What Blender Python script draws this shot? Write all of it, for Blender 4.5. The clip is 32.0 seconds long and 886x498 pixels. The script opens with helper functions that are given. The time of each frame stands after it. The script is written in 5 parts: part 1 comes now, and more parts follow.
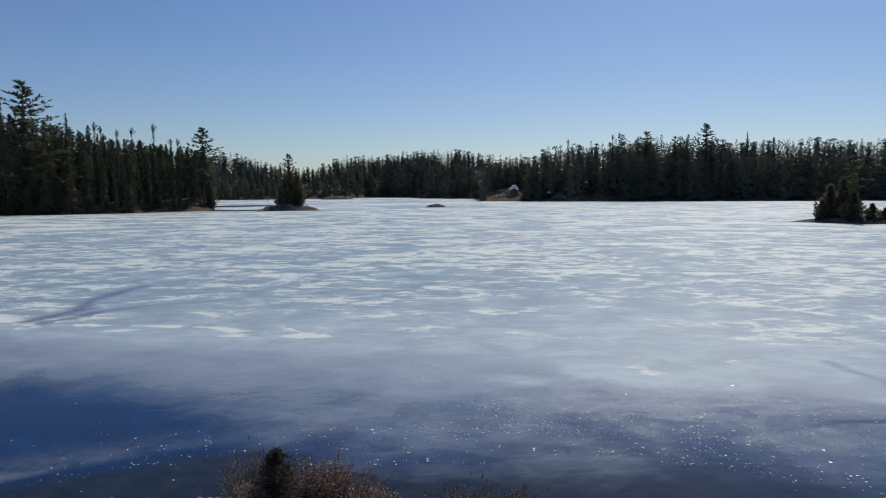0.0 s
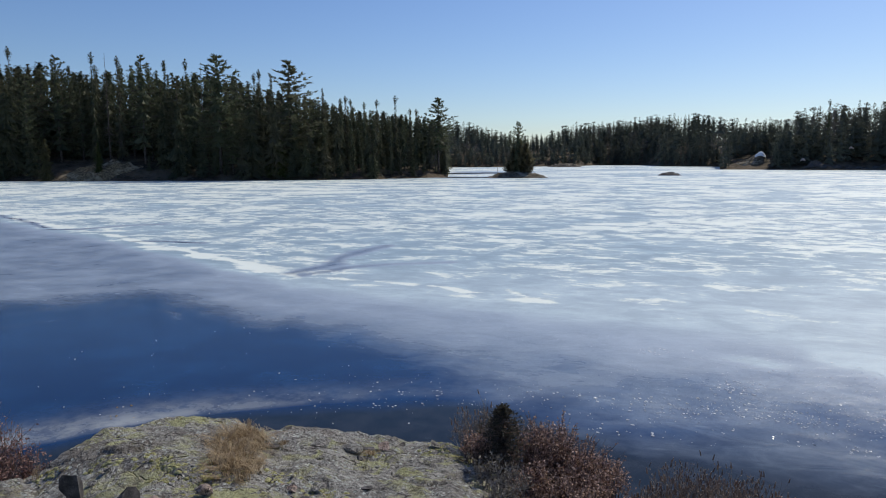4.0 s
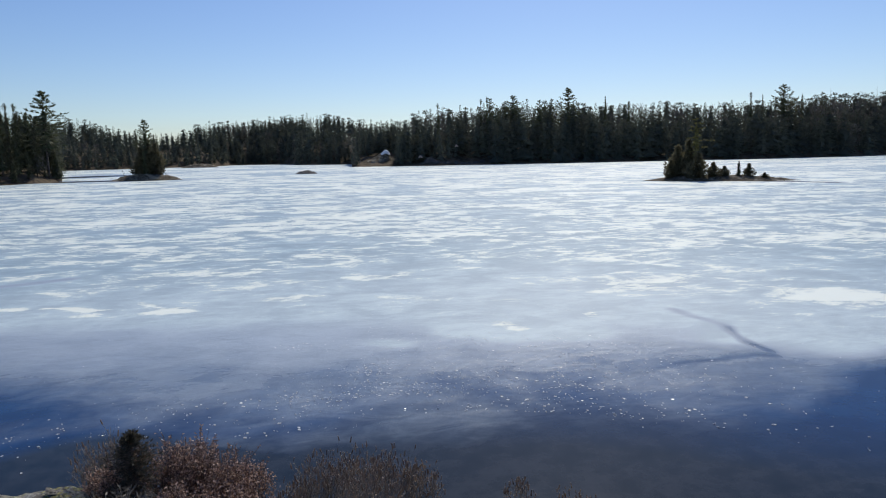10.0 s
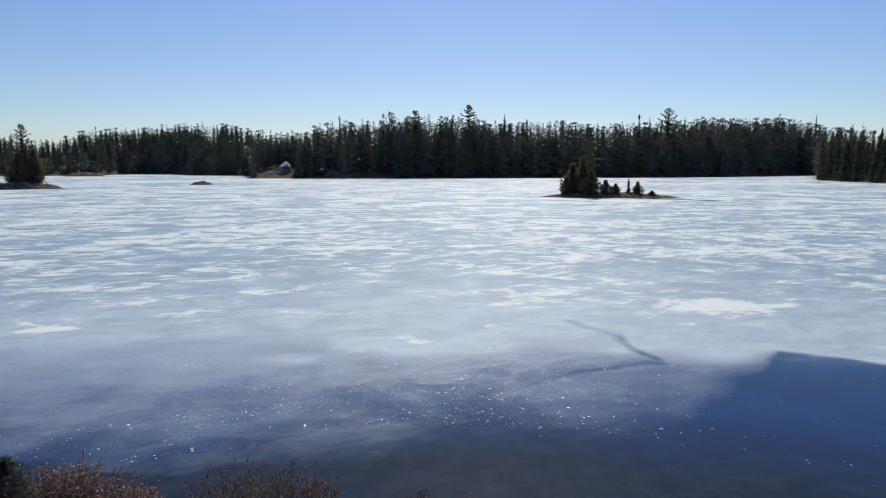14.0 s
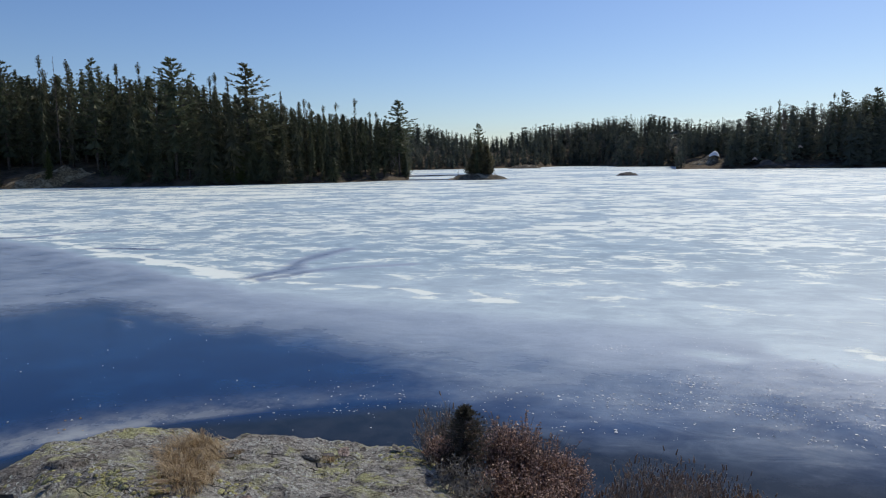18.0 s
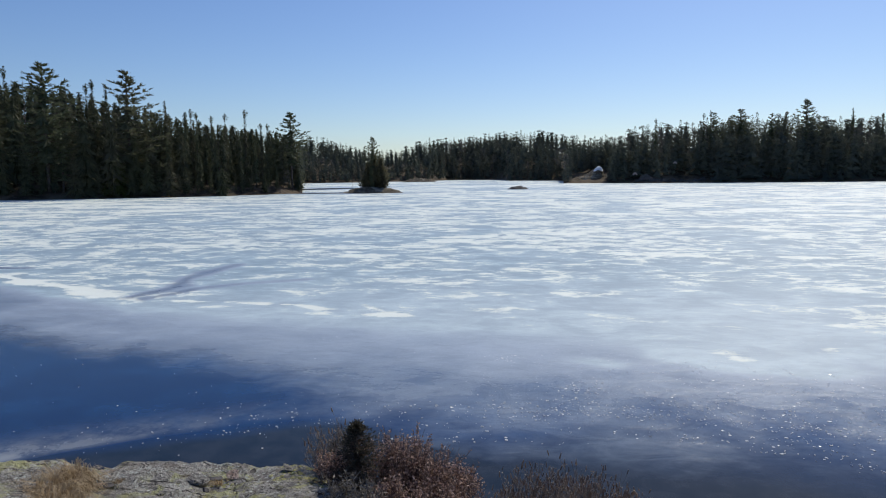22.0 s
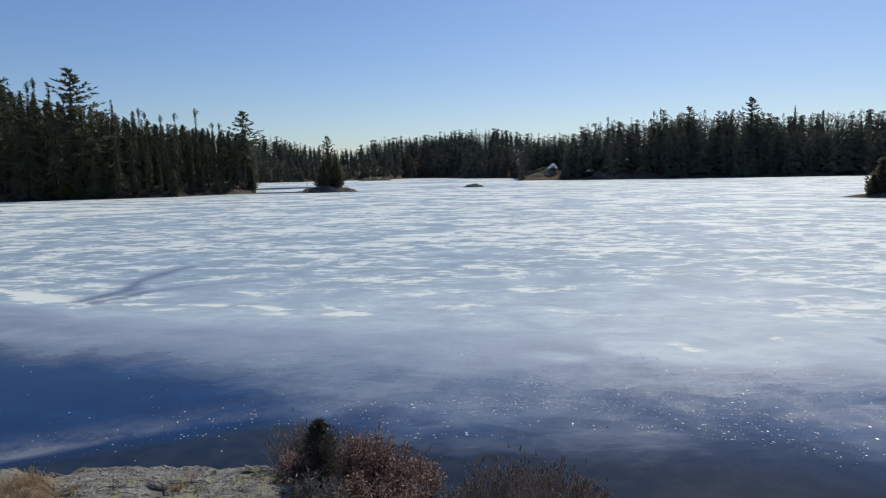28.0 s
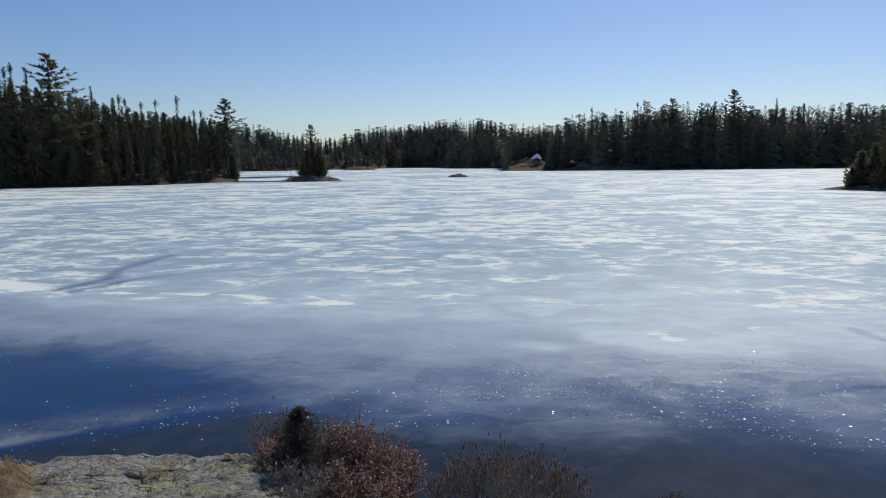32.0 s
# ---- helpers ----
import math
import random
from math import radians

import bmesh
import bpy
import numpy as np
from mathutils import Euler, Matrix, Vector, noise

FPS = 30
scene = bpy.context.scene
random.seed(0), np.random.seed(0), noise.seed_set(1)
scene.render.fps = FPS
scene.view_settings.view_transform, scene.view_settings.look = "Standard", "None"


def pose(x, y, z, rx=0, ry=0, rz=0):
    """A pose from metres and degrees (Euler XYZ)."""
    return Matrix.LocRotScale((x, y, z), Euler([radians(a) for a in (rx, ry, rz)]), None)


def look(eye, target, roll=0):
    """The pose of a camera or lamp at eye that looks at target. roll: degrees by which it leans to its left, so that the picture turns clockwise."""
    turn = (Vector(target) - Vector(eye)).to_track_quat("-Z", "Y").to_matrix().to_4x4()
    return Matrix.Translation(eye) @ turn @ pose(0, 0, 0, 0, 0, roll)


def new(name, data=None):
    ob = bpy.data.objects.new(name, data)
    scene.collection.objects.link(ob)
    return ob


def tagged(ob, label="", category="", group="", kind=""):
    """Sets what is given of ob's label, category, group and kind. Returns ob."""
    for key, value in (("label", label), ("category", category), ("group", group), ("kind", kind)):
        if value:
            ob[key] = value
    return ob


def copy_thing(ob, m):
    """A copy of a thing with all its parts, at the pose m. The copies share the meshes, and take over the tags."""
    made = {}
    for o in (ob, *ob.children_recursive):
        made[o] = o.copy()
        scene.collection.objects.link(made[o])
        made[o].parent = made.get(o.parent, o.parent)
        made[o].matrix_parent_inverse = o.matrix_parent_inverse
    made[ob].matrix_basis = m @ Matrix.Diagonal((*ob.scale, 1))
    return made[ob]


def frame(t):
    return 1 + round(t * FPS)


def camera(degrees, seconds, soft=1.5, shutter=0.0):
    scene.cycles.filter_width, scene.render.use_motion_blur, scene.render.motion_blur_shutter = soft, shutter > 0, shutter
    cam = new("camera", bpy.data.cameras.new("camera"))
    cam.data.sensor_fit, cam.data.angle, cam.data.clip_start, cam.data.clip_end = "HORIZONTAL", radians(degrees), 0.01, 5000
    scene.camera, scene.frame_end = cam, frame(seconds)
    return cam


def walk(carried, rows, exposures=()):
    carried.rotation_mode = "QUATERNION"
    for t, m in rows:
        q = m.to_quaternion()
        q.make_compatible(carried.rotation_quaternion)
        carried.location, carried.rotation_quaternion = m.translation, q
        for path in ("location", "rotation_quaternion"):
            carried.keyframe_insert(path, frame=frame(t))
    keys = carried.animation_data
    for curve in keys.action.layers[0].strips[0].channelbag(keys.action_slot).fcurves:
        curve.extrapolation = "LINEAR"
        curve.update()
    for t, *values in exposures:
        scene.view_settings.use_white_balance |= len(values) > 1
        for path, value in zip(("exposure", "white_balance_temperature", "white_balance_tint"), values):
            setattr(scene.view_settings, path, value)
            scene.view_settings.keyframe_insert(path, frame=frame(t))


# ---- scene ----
PATH = [
    (0, (-0.031, 0.017, 3.020), (-0.058, 19.950, 1.382), -0.16),
    (0.5, (-0.063, 0.011, 3.012), (-1.998, 19.836, 1.216), 0.23),
    (1, (-0.089, 0.001, 3.002), (-4.136, 19.469, 0.845), 0.31),
    (1.5, (-0.082, -0.009, 3.000), (-5.588, 19.072, 0.638), 0.76),
    (2, (-0.076, -0.017, 2.999), (-6.710, 18.689, 0.533), 0.64),
    (2.5, (-0.071, -0.017, 3.003), (-6.697, 18.676, 0.419), 0.80),
    (4.5, (-0.058, -0.023, 2.998), (-6.409, 18.771, 0.456), -0.49),
    (5, (-0.052, -0.020, 2.989), (-6.702, 18.655, 0.334), -1.04),
    (5.5, (-0.058, -0.018, 2.986), (-7.033, 18.520, 0.209), -1.03),
    (6, (-0.065, -0.005, 2.988), (-7.511, 18.341, 0.164), -0.86),
    (6.5, (-0.077, -0.007, 2.995), (-8.949, 17.717, 0.319), -1.13),
    (7, (-0.039, -0.013, 2.996), (-8.408, 17.962, 0.378), -0.57),
    (7.5, (-0.023, -0.003, 3.007), (-5.536, 19.047, 0.418), -0.00),
    (8, (-0.008, -0.002, 3.012), (-3.591, 19.503, 0.422), -0.51),
    (8.5, (0.010, 0.001, 3.017), (-1.836, 19.735, 0.340), -0.85),
    (9, (0.042, 0.013, 3.015), (0.299, 19.826, 0.298), -1.45),
    (9.5, (0.054, 0.008, 3.004), (2.151, 19.709, 0.269), -0.93),
    (10, (0.076, -0.017, 3.019), (3.620, 19.485, 0.350), -1.05),
    (10.5, (0.083, -0.046, 3.021), (4.970, 19.179, 0.461), -1.34),
    (11, (0.086, -0.056, 3.021), (5.950, 18.908, 0.571), -0.88),
    (11.5, (0.089, -0.048, 3.024), (6.314, 18.807, 0.633), -0.43),
    (12, (0.080, -0.047, 3.020), (6.041, 18.884, 0.556), -0.95),
    (12.5, (0.085, -0.028, 3.022), (6.098, 18.895, 0.620), 0.06),
    (13, (0.085, -0.035, 3.018), (6.375, 18.810, 0.717), -0.09),
    (13.5, (0.081, -0.038, 3.022), (6.432, 18.791, 0.756), 0.07),
    (15.5, (0.025, 0.017, 2.963), (3.157, 19.609, 0.441), -0.23),
    (16, (-0.001, 0.039, 2.961), (0.048, 19.883, 0.465), -0.67),
    (16.5, (-0.025, 0.054, 2.955), (-2.049, 19.790, 0.429), -0.21),
    (17, (-0.052, 0.081, 2.956), (-3.844, 19.552, 0.405), 0.03),
    (17.5, (-0.064, 0.090, 2.955), (-5.104, 19.279, 0.426), -0.21),
    (18, (-0.069, 0.092, 2.955), (-5.399, 19.210, 0.479), -0.80),
    (18.5, (-0.061, 0.088, 2.954), (-5.155, 19.272, 0.497), -1.07),
    (19, (-0.054, 0.080, 2.955), (-4.804, 19.355, 0.517), -1.18),
    (19.5, (-0.050, 0.082, 2.957), (-4.548, 19.414, 0.501), -1.04),
    (20, (-0.047, 0.080, 2.955), (-4.188, 19.497, 0.543), -0.87),
    (20.5, (-0.036, 0.076, 2.956), (-3.937, 19.545, 0.557), -0.97),
    (21, (-0.043, 0.066, 2.958), (-3.511, 19.624, 0.619), -0.29),
    (21.5, (-0.036, 0.059, 2.972), (-3.094, 19.696, 0.731), -0.25),
    (22, (-0.007, 0.014, 2.987), (-2.391, 19.757, 0.857), -0.49),
    (22.5, (0.010, -0.000, 2.995), (-1.427, 19.839, 0.913), -0.33),
    (23, (0.055, -0.017, 3.019), (1.164, 19.844, 0.946), 0.40),
    (23.5, (0.095, -0.051, 3.024), (5.879, 18.990, 1.030), 1.48),
    (24, (0.104, -0.061, 3.034), (8.382, 18.056, 1.226), 1.22),
    (24.5, (0.090, -0.056, 3.035), (8.580, 17.967, 1.277), 0.62),
    (25, (0.055, -0.023, 3.043), (6.131, 18.950, 1.286), 1.11),
    (25.5, (0.015, 0.006, 3.035), (3.007, 19.694, 1.178), 1.31),
    (26, (-0.003, 0.023, 3.031), (1.648, 19.838, 0.884), 0.84),
    (26.5, (-0.030, 0.017, 3.021), (0.468, 19.889, 0.819), 0.87),
    (28.5, (-0.002, -0.049, 2.977), (-1.244, 19.791, 0.781), -1.20),
    (29, (0.021, -0.053, 2.975), (-0.138, 19.814, 0.673), -1.75),
    (29.5, (0.030, -0.057, 2.984), (0.306, 19.782, 0.464), -0.41),
    (30, (0.027, -0.049, 2.979), (0.386, 19.767, 0.293), -0.86),
    (30.5, (0.017, -0.044, 2.964), (-0.081, 19.792, 0.404), -0.82),
    (31, (0.010, -0.029, 2.969), (-0.436, 19.805, 0.435), 0.36),
    (31.5, (0.008, -0.035, 2.970), (-0.540, 19.803, 0.494), -0.22),
    (32, (0.004, -0.041, 2.973), (-0.678, 19.792, 0.486), -0.56),
]
# seconds, stops, kelvin, tint
EXPOSURES = ((0.0, -0.32, 6500, 10), (1.0, -0.07, 6500, 10), (2.0, 0.04, 6500, 10), (6.0, 0.17, 6500, 10), (7.0, 0.24, 6500, 10), (8.0, 0.22, 6500, 10), (9.0, 0.05, 6500, 10), (11.0, 0.06, 6500, 10), (13.0, -0.01, 6500, 10), (16.0, -0.04, 6500, 10), (19.0, 0.08, 6500, 10), (23.0, 0.06, 6500, 10), (24.0, -0.03, 6500, 10), (26.0, -0.09, 6500, 10), (29.0, -0.08, 6500, 10), (32.0, -0.09, 6500, 10))
cam = camera(65.3, 32.0, soft=1.1)
walk(cam, [(t, look(eye, target, roll)) for t, eye, target, roll in PATH], EXPOSURES)

# ---- world, sun ----
SUN_AZ, SUN_EL = -22.0, 44.0
world = bpy.data.worlds.new("world")
scene.world = world
world.use_nodes = True
wn = world.node_tree
sky = wn.nodes.new("ShaderNodeTexSky")
sky.sky_type, sky.sun_disc = "NISHITA", False
sky.sun_elevation, sky.sun_rotation = radians(SUN_EL), radians(-SUN_AZ)
sky.air_density, sky.dust_density, sky.ozone_density = 1.0, 0.48, 3.6
tone = wn.nodes.new("ShaderNodeHueSaturation")
tone.inputs["Hue"].default_value, tone.inputs["Saturation"].default_value = 0.506, 1.10
wn.links.new(sky.outputs[0], tone.inputs["Color"])
tint = wn.nodes.new("ShaderNodeMix")
tint.data_type, tint.blend_type = "RGBA", "MULTIPLY"
tint.inputs[0].default_value, tint.inputs[7].default_value = 1.0, (0.915, 0.98, 1.10, 1)
wn.links.new(tone.outputs[0], tint.inputs[6])
wn.links.new(tint.outputs[2], wn.nodes["Background"].inputs[0])
wn.nodes["Background"].inputs[1].default_value = 0.086
sun_data = bpy.data.lights.new("sun", "SUN")
sun_data.energy, sun_data.angle, sun_data.color = 2.80, radians(0.53), (1.0, 0.945, 0.82)
sun = new("sun", sun_data)
sd = Vector((-math.sin(radians(SUN_AZ)) * math.cos(radians(SUN_EL)), math.cos(radians(SUN_AZ)) * math.cos(radians(SUN_EL)), math.sin(radians(SUN_EL))))
sun.matrix_world = look(sd * 100, (0, 0, 0))

# ---- materials ----


class Mat:
    """A node material with short ways to add noise, ramps and mixes."""

    def __init__(self, name, rough=0.8, spec=0.3):
        self.m = bpy.data.materials.new(name)
        self.m.use_nodes = True
        self.t = self.m.node_tree
        self.b = self.t.nodes["Principled BSDF"]
        self.b.inputs["Roughness"].default_value = rough
        self.b.inputs["Specular IOR Level"].default_value = spec

    def node(self, kind, **sets):
        n = self.t.nodes.new(kind)
        for k, v in sets.items():
            if k in n.inputs:
                self.put(n.inputs[k], v)
        return n

    def put(self, socket, v):
        if isinstance(v, bpy.types.NodeSocket):
            self.t.links.new(v, socket)
        elif isinstance(v, tuple) and len(v) == 3 and socket.type == "RGBA":
            socket.default_value = (*v, 1)
        else:
            socket.default_value = v

    def coords(self, which="Object"):
        if which == "World":
            return self.node("ShaderNodeNewGeometry").outputs["Position"]
        return self.node("ShaderNodeTexCoord").outputs[which]

    def noise(self, vec, scale, detail=4.0, rough=0.55, distort=0.0):
        return self.node("ShaderNodeTexNoise", Vector=vec, Scale=scale, Detail=detail, Roughness=rough, Distortion=distort).outputs["Fac"]

    def voronoi(self, vec, scale, feature="F1"):
        n = self.node("ShaderNodeTexVoronoi", Vector=vec, Scale=scale)
        n.feature = feature
        return n.outputs["Distance"]

    def ramp(self, fac, lo, hi, a=0.0, b=1.0):
        n = self.node("ShaderNodeMapRange")
        n.clamp = True
        n.interpolation_type = "SMOOTHSTEP"
        for k, v in zip(("Value", "From Min", "From Max", "To Min", "To Max"), (fac, lo, hi, a, b)):
            self.put(n.inputs[k], v)
        return n.outputs[0]

    def mix(self, fac, a, b):
        n = self.t.nodes.new("ShaderNodeMix")
        n.data_type = "RGBA"
        for i, v in ((0, fac), (6, a), (7, b)):
            self.put(n.inputs[i], v)
        return n.outputs[2]

    def math(self, op, a, b=0.0):
        n = self.t.nodes.new("ShaderNodeMath")
        n.operation = op
        self.put(n.inputs[0], a)
        self.put(n.inputs[1], b)
        return n.outputs[0]

    def attr(self, name):
        n = self.t.nodes.new("ShaderNodeAttribute")
        n.attribute_name = name
        return n.outputs["Fac"]

    def rand(self):
        return self.node("ShaderNodeObjectInfo").outputs["Random"]

    def island(self):
        return self.node("ShaderNodeNewGeometry").outputs["Random Per Island"]

    def color(self, v):
        self.put(self.b.inputs["Base Color"], v)
        return self

    def bump(self, height, strength=0.5, dist=0.02):
        n = self.node("ShaderNodeBump", Strength=strength, Distance=dist, Height=height)
        self.t.links.new(n.outputs[0], self.b.inputs["Normal"])
        return self


def thin(k, colour, amount):
    """Let part of the light through, as needles and dry leaves do."""
    out = k.t.nodes["Material Output"]
    tr = k.node("ShaderNodeBsdfTranslucent", Color=colour)
    mx = k.node("ShaderNodeMixShader", Fac=amount)
    k.t.links.new(k.b.outputs[0], mx.inputs[1])
    k.t.links.new(tr.outputs[0], mx.inputs[2])
    k.t.links.new(mx.outputs[0], out.inputs["Surface"])


def foliage(name, dark, light, tip, brown=(0.100, 0.088, 0.058)):
    k = Mat(name, 0.65, 0.25)
    c = k.mix(k.rand(), dark, light)
    other = k.math("FRACT", k.math("MULTIPLY", k.rand(), 7.31))
    c = k.mix(k.ramp(other, 0.55, 1.0, 0.0, 0.75), c, brown)
    c = k.mix(k.math("MULTIPLY", k.island(), 0.55), c, tip)
    k.color(c)
    thin(k, c, 0.42)
    return k.m


def bark(name, a, b, scale=6.0):
    k = Mat(name, 0.9, 0.1)
    v = k.coords()
    n = k.noise(v, scale, 6, 0.65)
    k.color(k.mix(k.ramp(n, 0.35, 0.65), a, b)).bump(n, 0.6, 0.03)
    return k.m


M_SPRUCE = foliage("spruce_needles", (0.056, 0.066, 0.038), (0.100, 0.110, 0.058), (0.165, 0.160, 0.090))
M_PINE = foliage("pine_needles", (0.072, 0.088, 0.050), (0.110, 0.126, 0.070), (0.180, 0.182, 0.105))
M_CEDAR = foliage("cedar_sprays", (0.050, 0.066, 0.018), (0.070, 0.085, 0.022), (0.11, 0.11, 0.035))
M_YELLOWPINE = foliage("yellowish_pine_needles", (0.13, 0.125, 0.045), (0.17, 0.155, 0.055), (0.24, 0.21, 0.09))
M_BUSH = foliage("brownish_evergreen_bush", (0.095, 0.090, 0.050), (0.145, 0.125, 0.072), (0.21, 0.18, 0.11))
M_YOUNG = foliage("young_spruce_needles", (0.018, 0.022, 0.015), (0.026, 0.030, 0.020), (0.11, 0.095, 0.075))
def hazed_woods_mat():
    k = Mat("far_woods", 0.9, 0.04)
    t = k.attr("tone")
    # lifted, greyed tones: distance haze and glare are put into the foliage colour
    c = k.mix(k.ramp(t, 0.0, 0.6), (0.092, 0.100, 0.084), (0.140, 0.148, 0.114))
    c = k.mix(k.ramp(t, 0.62, 0.80), c, (0.115, 0.108, 0.080))
    c = k.mix(k.ramp(t, 0.86, 0.96), c, (0.19, 0.165, 0.155))
    c = k.mix(k.math("MULTIPLY", k.island(), 0.25), c, (0.13, 0.14, 0.085))
    k.color(c)
    thin(k, c, 0.25)
    return k.m


M_HAZED_WOODS = hazed_woods_mat()
M_BARK = bark("grey_brown_bark", (0.07, 0.055, 0.045), (0.16, 0.135, 0.115))
M_DEADWOOD = bark("weathered_deadwood", (0.17, 0.155, 0.14), (0.40, 0.37, 0.33), 14)
M_PALEWOOD = bark("bleached_driftwood", (0.42, 0.38, 0.33), (0.68, 0.64, 0.57), 18)
M_TWIG = bark("twig_bark", (0.10, 0.07, 0.055), (0.26, 0.19, 0.15), 30)
M_GREYTWIG = bark("grey_twig_bark", (0.17, 0.150, 0.132), (0.40, 0.36, 0.32), 30)


def rock_mat(name, lichen=1.0, warm=0.0):
    k = Mat(name, 0.92, 0.15)
    v = k.coords()
    big, mid, fine = k.noise(v, 0.9, 5, 0.6, 0.4), k.noise(v, 7.0, 7, 0.68, 0.5), k.noise(v, 42.0, 5, 0.7)
    c = k.mix(k.ramp(mid, 0.32, 0.66), (0.225 + warm * 0.14, 0.205 + warm * 0.04, 0.180), (0.53 + warm * 0.09, 0.50, 0.445))
    c = k.mix(k.ramp(fine, 0.53, 0.61, 0.0, 0.85), c, (0.075, 0.070, 0.066))
    flat = k.node("ShaderNodeMapping", Vector=v)
    flat.inputs["Scale"].default_value = (0.55, 1.6, 1.6)
    warp = k.node("ShaderNodeTexNoise", Vector=v, Scale=1.7, Detail=5.0).outputs["Color"]
    bent = k.node("ShaderNodeVectorMath")
    k.put(bent.inputs[0], flat.outputs[0])
    wv = k.node("ShaderNodeVectorMath")
    wv.operation = "SCALE"
    k.put(wv.inputs[0], warp)
    k.put(wv.inputs["Scale"], 0.55)
    k.put(bent.inputs[1], wv.outputs[0])
    seam = k.ramp(k.voronoi(bent.outputs[0], 2.6, "DISTANCE_TO_EDGE"), 0.004, 0.022, 1.0, 0.0)
    seam = k.math("MULTIPLY", seam, k.ramp(k.noise(v, 2.3, 4, 0.6), 0.44, 0.58))
    c = k.mix(k.math("MULTIPLY", seam, 0.85 * min(1.0, lichen + 0.2)), c, (0.055, 0.048, 0.042))
    c = k.mix(k.ramp(k.noise(v, 11.0, 6, 0.7, 0.6), 0.56, 0.64, 0.0, 0.7), c, (0.085, 0.075, 0.066))
    c = k.mix(k.ramp(k.noise(v, 1.5, 6, 0.65, 0.6), 0.50, 0.62, 0.0, 0.6 * lichen), c, (0.165, 0.135, 0.108))
    pale = k.ramp(k.voronoi(v, 30.0), 0.42, 0.26)
    c = k.mix(k.math("MULTIPLY", pale, k.ramp(k.noise(v, 4.1, 5, 0.7), 0.42, 0.56, 0.0, 0.9 * lichen)), c, (0.64, 0.66, 0.60))
    moss = k.math("MULTIPLY", k.ramp(k.noise(v, 3.4, 8, 0.80, 0.6), 0.50, 0.57), k.ramp(big, 0.36, 0.54))
    c = k.mix(k.math("MULTIPLY", moss, 0.8 * lichen), c, k.mix(k.ramp(fine, 0.3, 0.6), (0.30, 0.28, 0.10), (0.56, 0.55, 0.27)))
    c = k.mix(k.math("MULTIPLY", k.ramp(k.noise(v, 2.1, 7, 0.8, 1.0), 0.58, 0.65), 0.7 * lichen), c, (0.10, 0.066, 0.045))
    k.color(c)
    h = k.math("ADD", k.math("MULTIPLY", mid, 0.7), k.math("MULTIPLY", fine, 0.30))
    h = k.math("SUBTRACT", h, k.math("MULTIPLY", seam, 0.35))
    k.bump(h, 1.0, 0.13)
    return k.m


M_ROCK = rock_mat("lichen_granite")


def heath_mat(name="brown_heath_on_rock", low=(0.07, 0.058, 0.042), mid=(0.22, 0.185, 0.135), high=(0.33, 0.29, 0.225)):
    k = Mat(name, 0.95, 0.1)
    v = k.coords()
    a, b = k.noise(v, 0.7, 6, 0.65), k.noise(v, 3.5, 6, 0.7)
    c = k.mix(k.ramp(b, 0.35, 0.65), low, mid)
    k.color(k.mix(k.ramp(a, 0.50, 0.62), c, high)).bump(b, 1.0, 0.3)
    return k.m


M_HEATH = heath_mat()
# lighter, warmer heath: part of the sunlight on the bank is in its colour
M_BANK = heath_mat("dry_grass_and_lightened_rock", (0.11, 0.078, 0.045), (0.36, 0.26, 0.15), (0.46, 0.36, 0.23))
M_STONE = rock_mat("bare_stone", 0.15)
M_PINKSTONE = rock_mat("pinkish_stone", 0.1, 1.0)


def dark_stone():
    k = Mat("dark_stone", 0.85, 0.2)
    v = k.coords()
    n = k.noise(v, 14, 6, 0.65)
    k.color(k.mix(k.ramp(n, 0.35, 0.7), (0.05, 0.045, 0.043), (0.15, 0.135, 0.125))).bump(n, 0.6, 0.02)
    return k.m


M_DARKSTONE = dark_stone()


def ground_mat():
    k = Mat("forest_floor", 0.95, 0.1)
    v = k.coords("World")
    a, b = k.noise(v, 0.25, 6, 0.65), k.noise(v, 2.5, 6, 0.7)
    c = k.mix(k.ramp(a, 0.38, 0.62), (0.055, 0.042, 0.028), (0.16, 0.12, 0.08))
    c = k.mix(k.ramp(b, 0.52, 0.66), c, (0.14, 0.12, 0.10))
    c = k.mix(k.ramp(k.noise(v, 0.8, 5, 0.7), 0.58, 0.68), c, (0.05, 0.058, 0.022))
    k.color(c).bump(b, 0.8, 0.2)
    return k.m


M_GROUND = ground_mat()


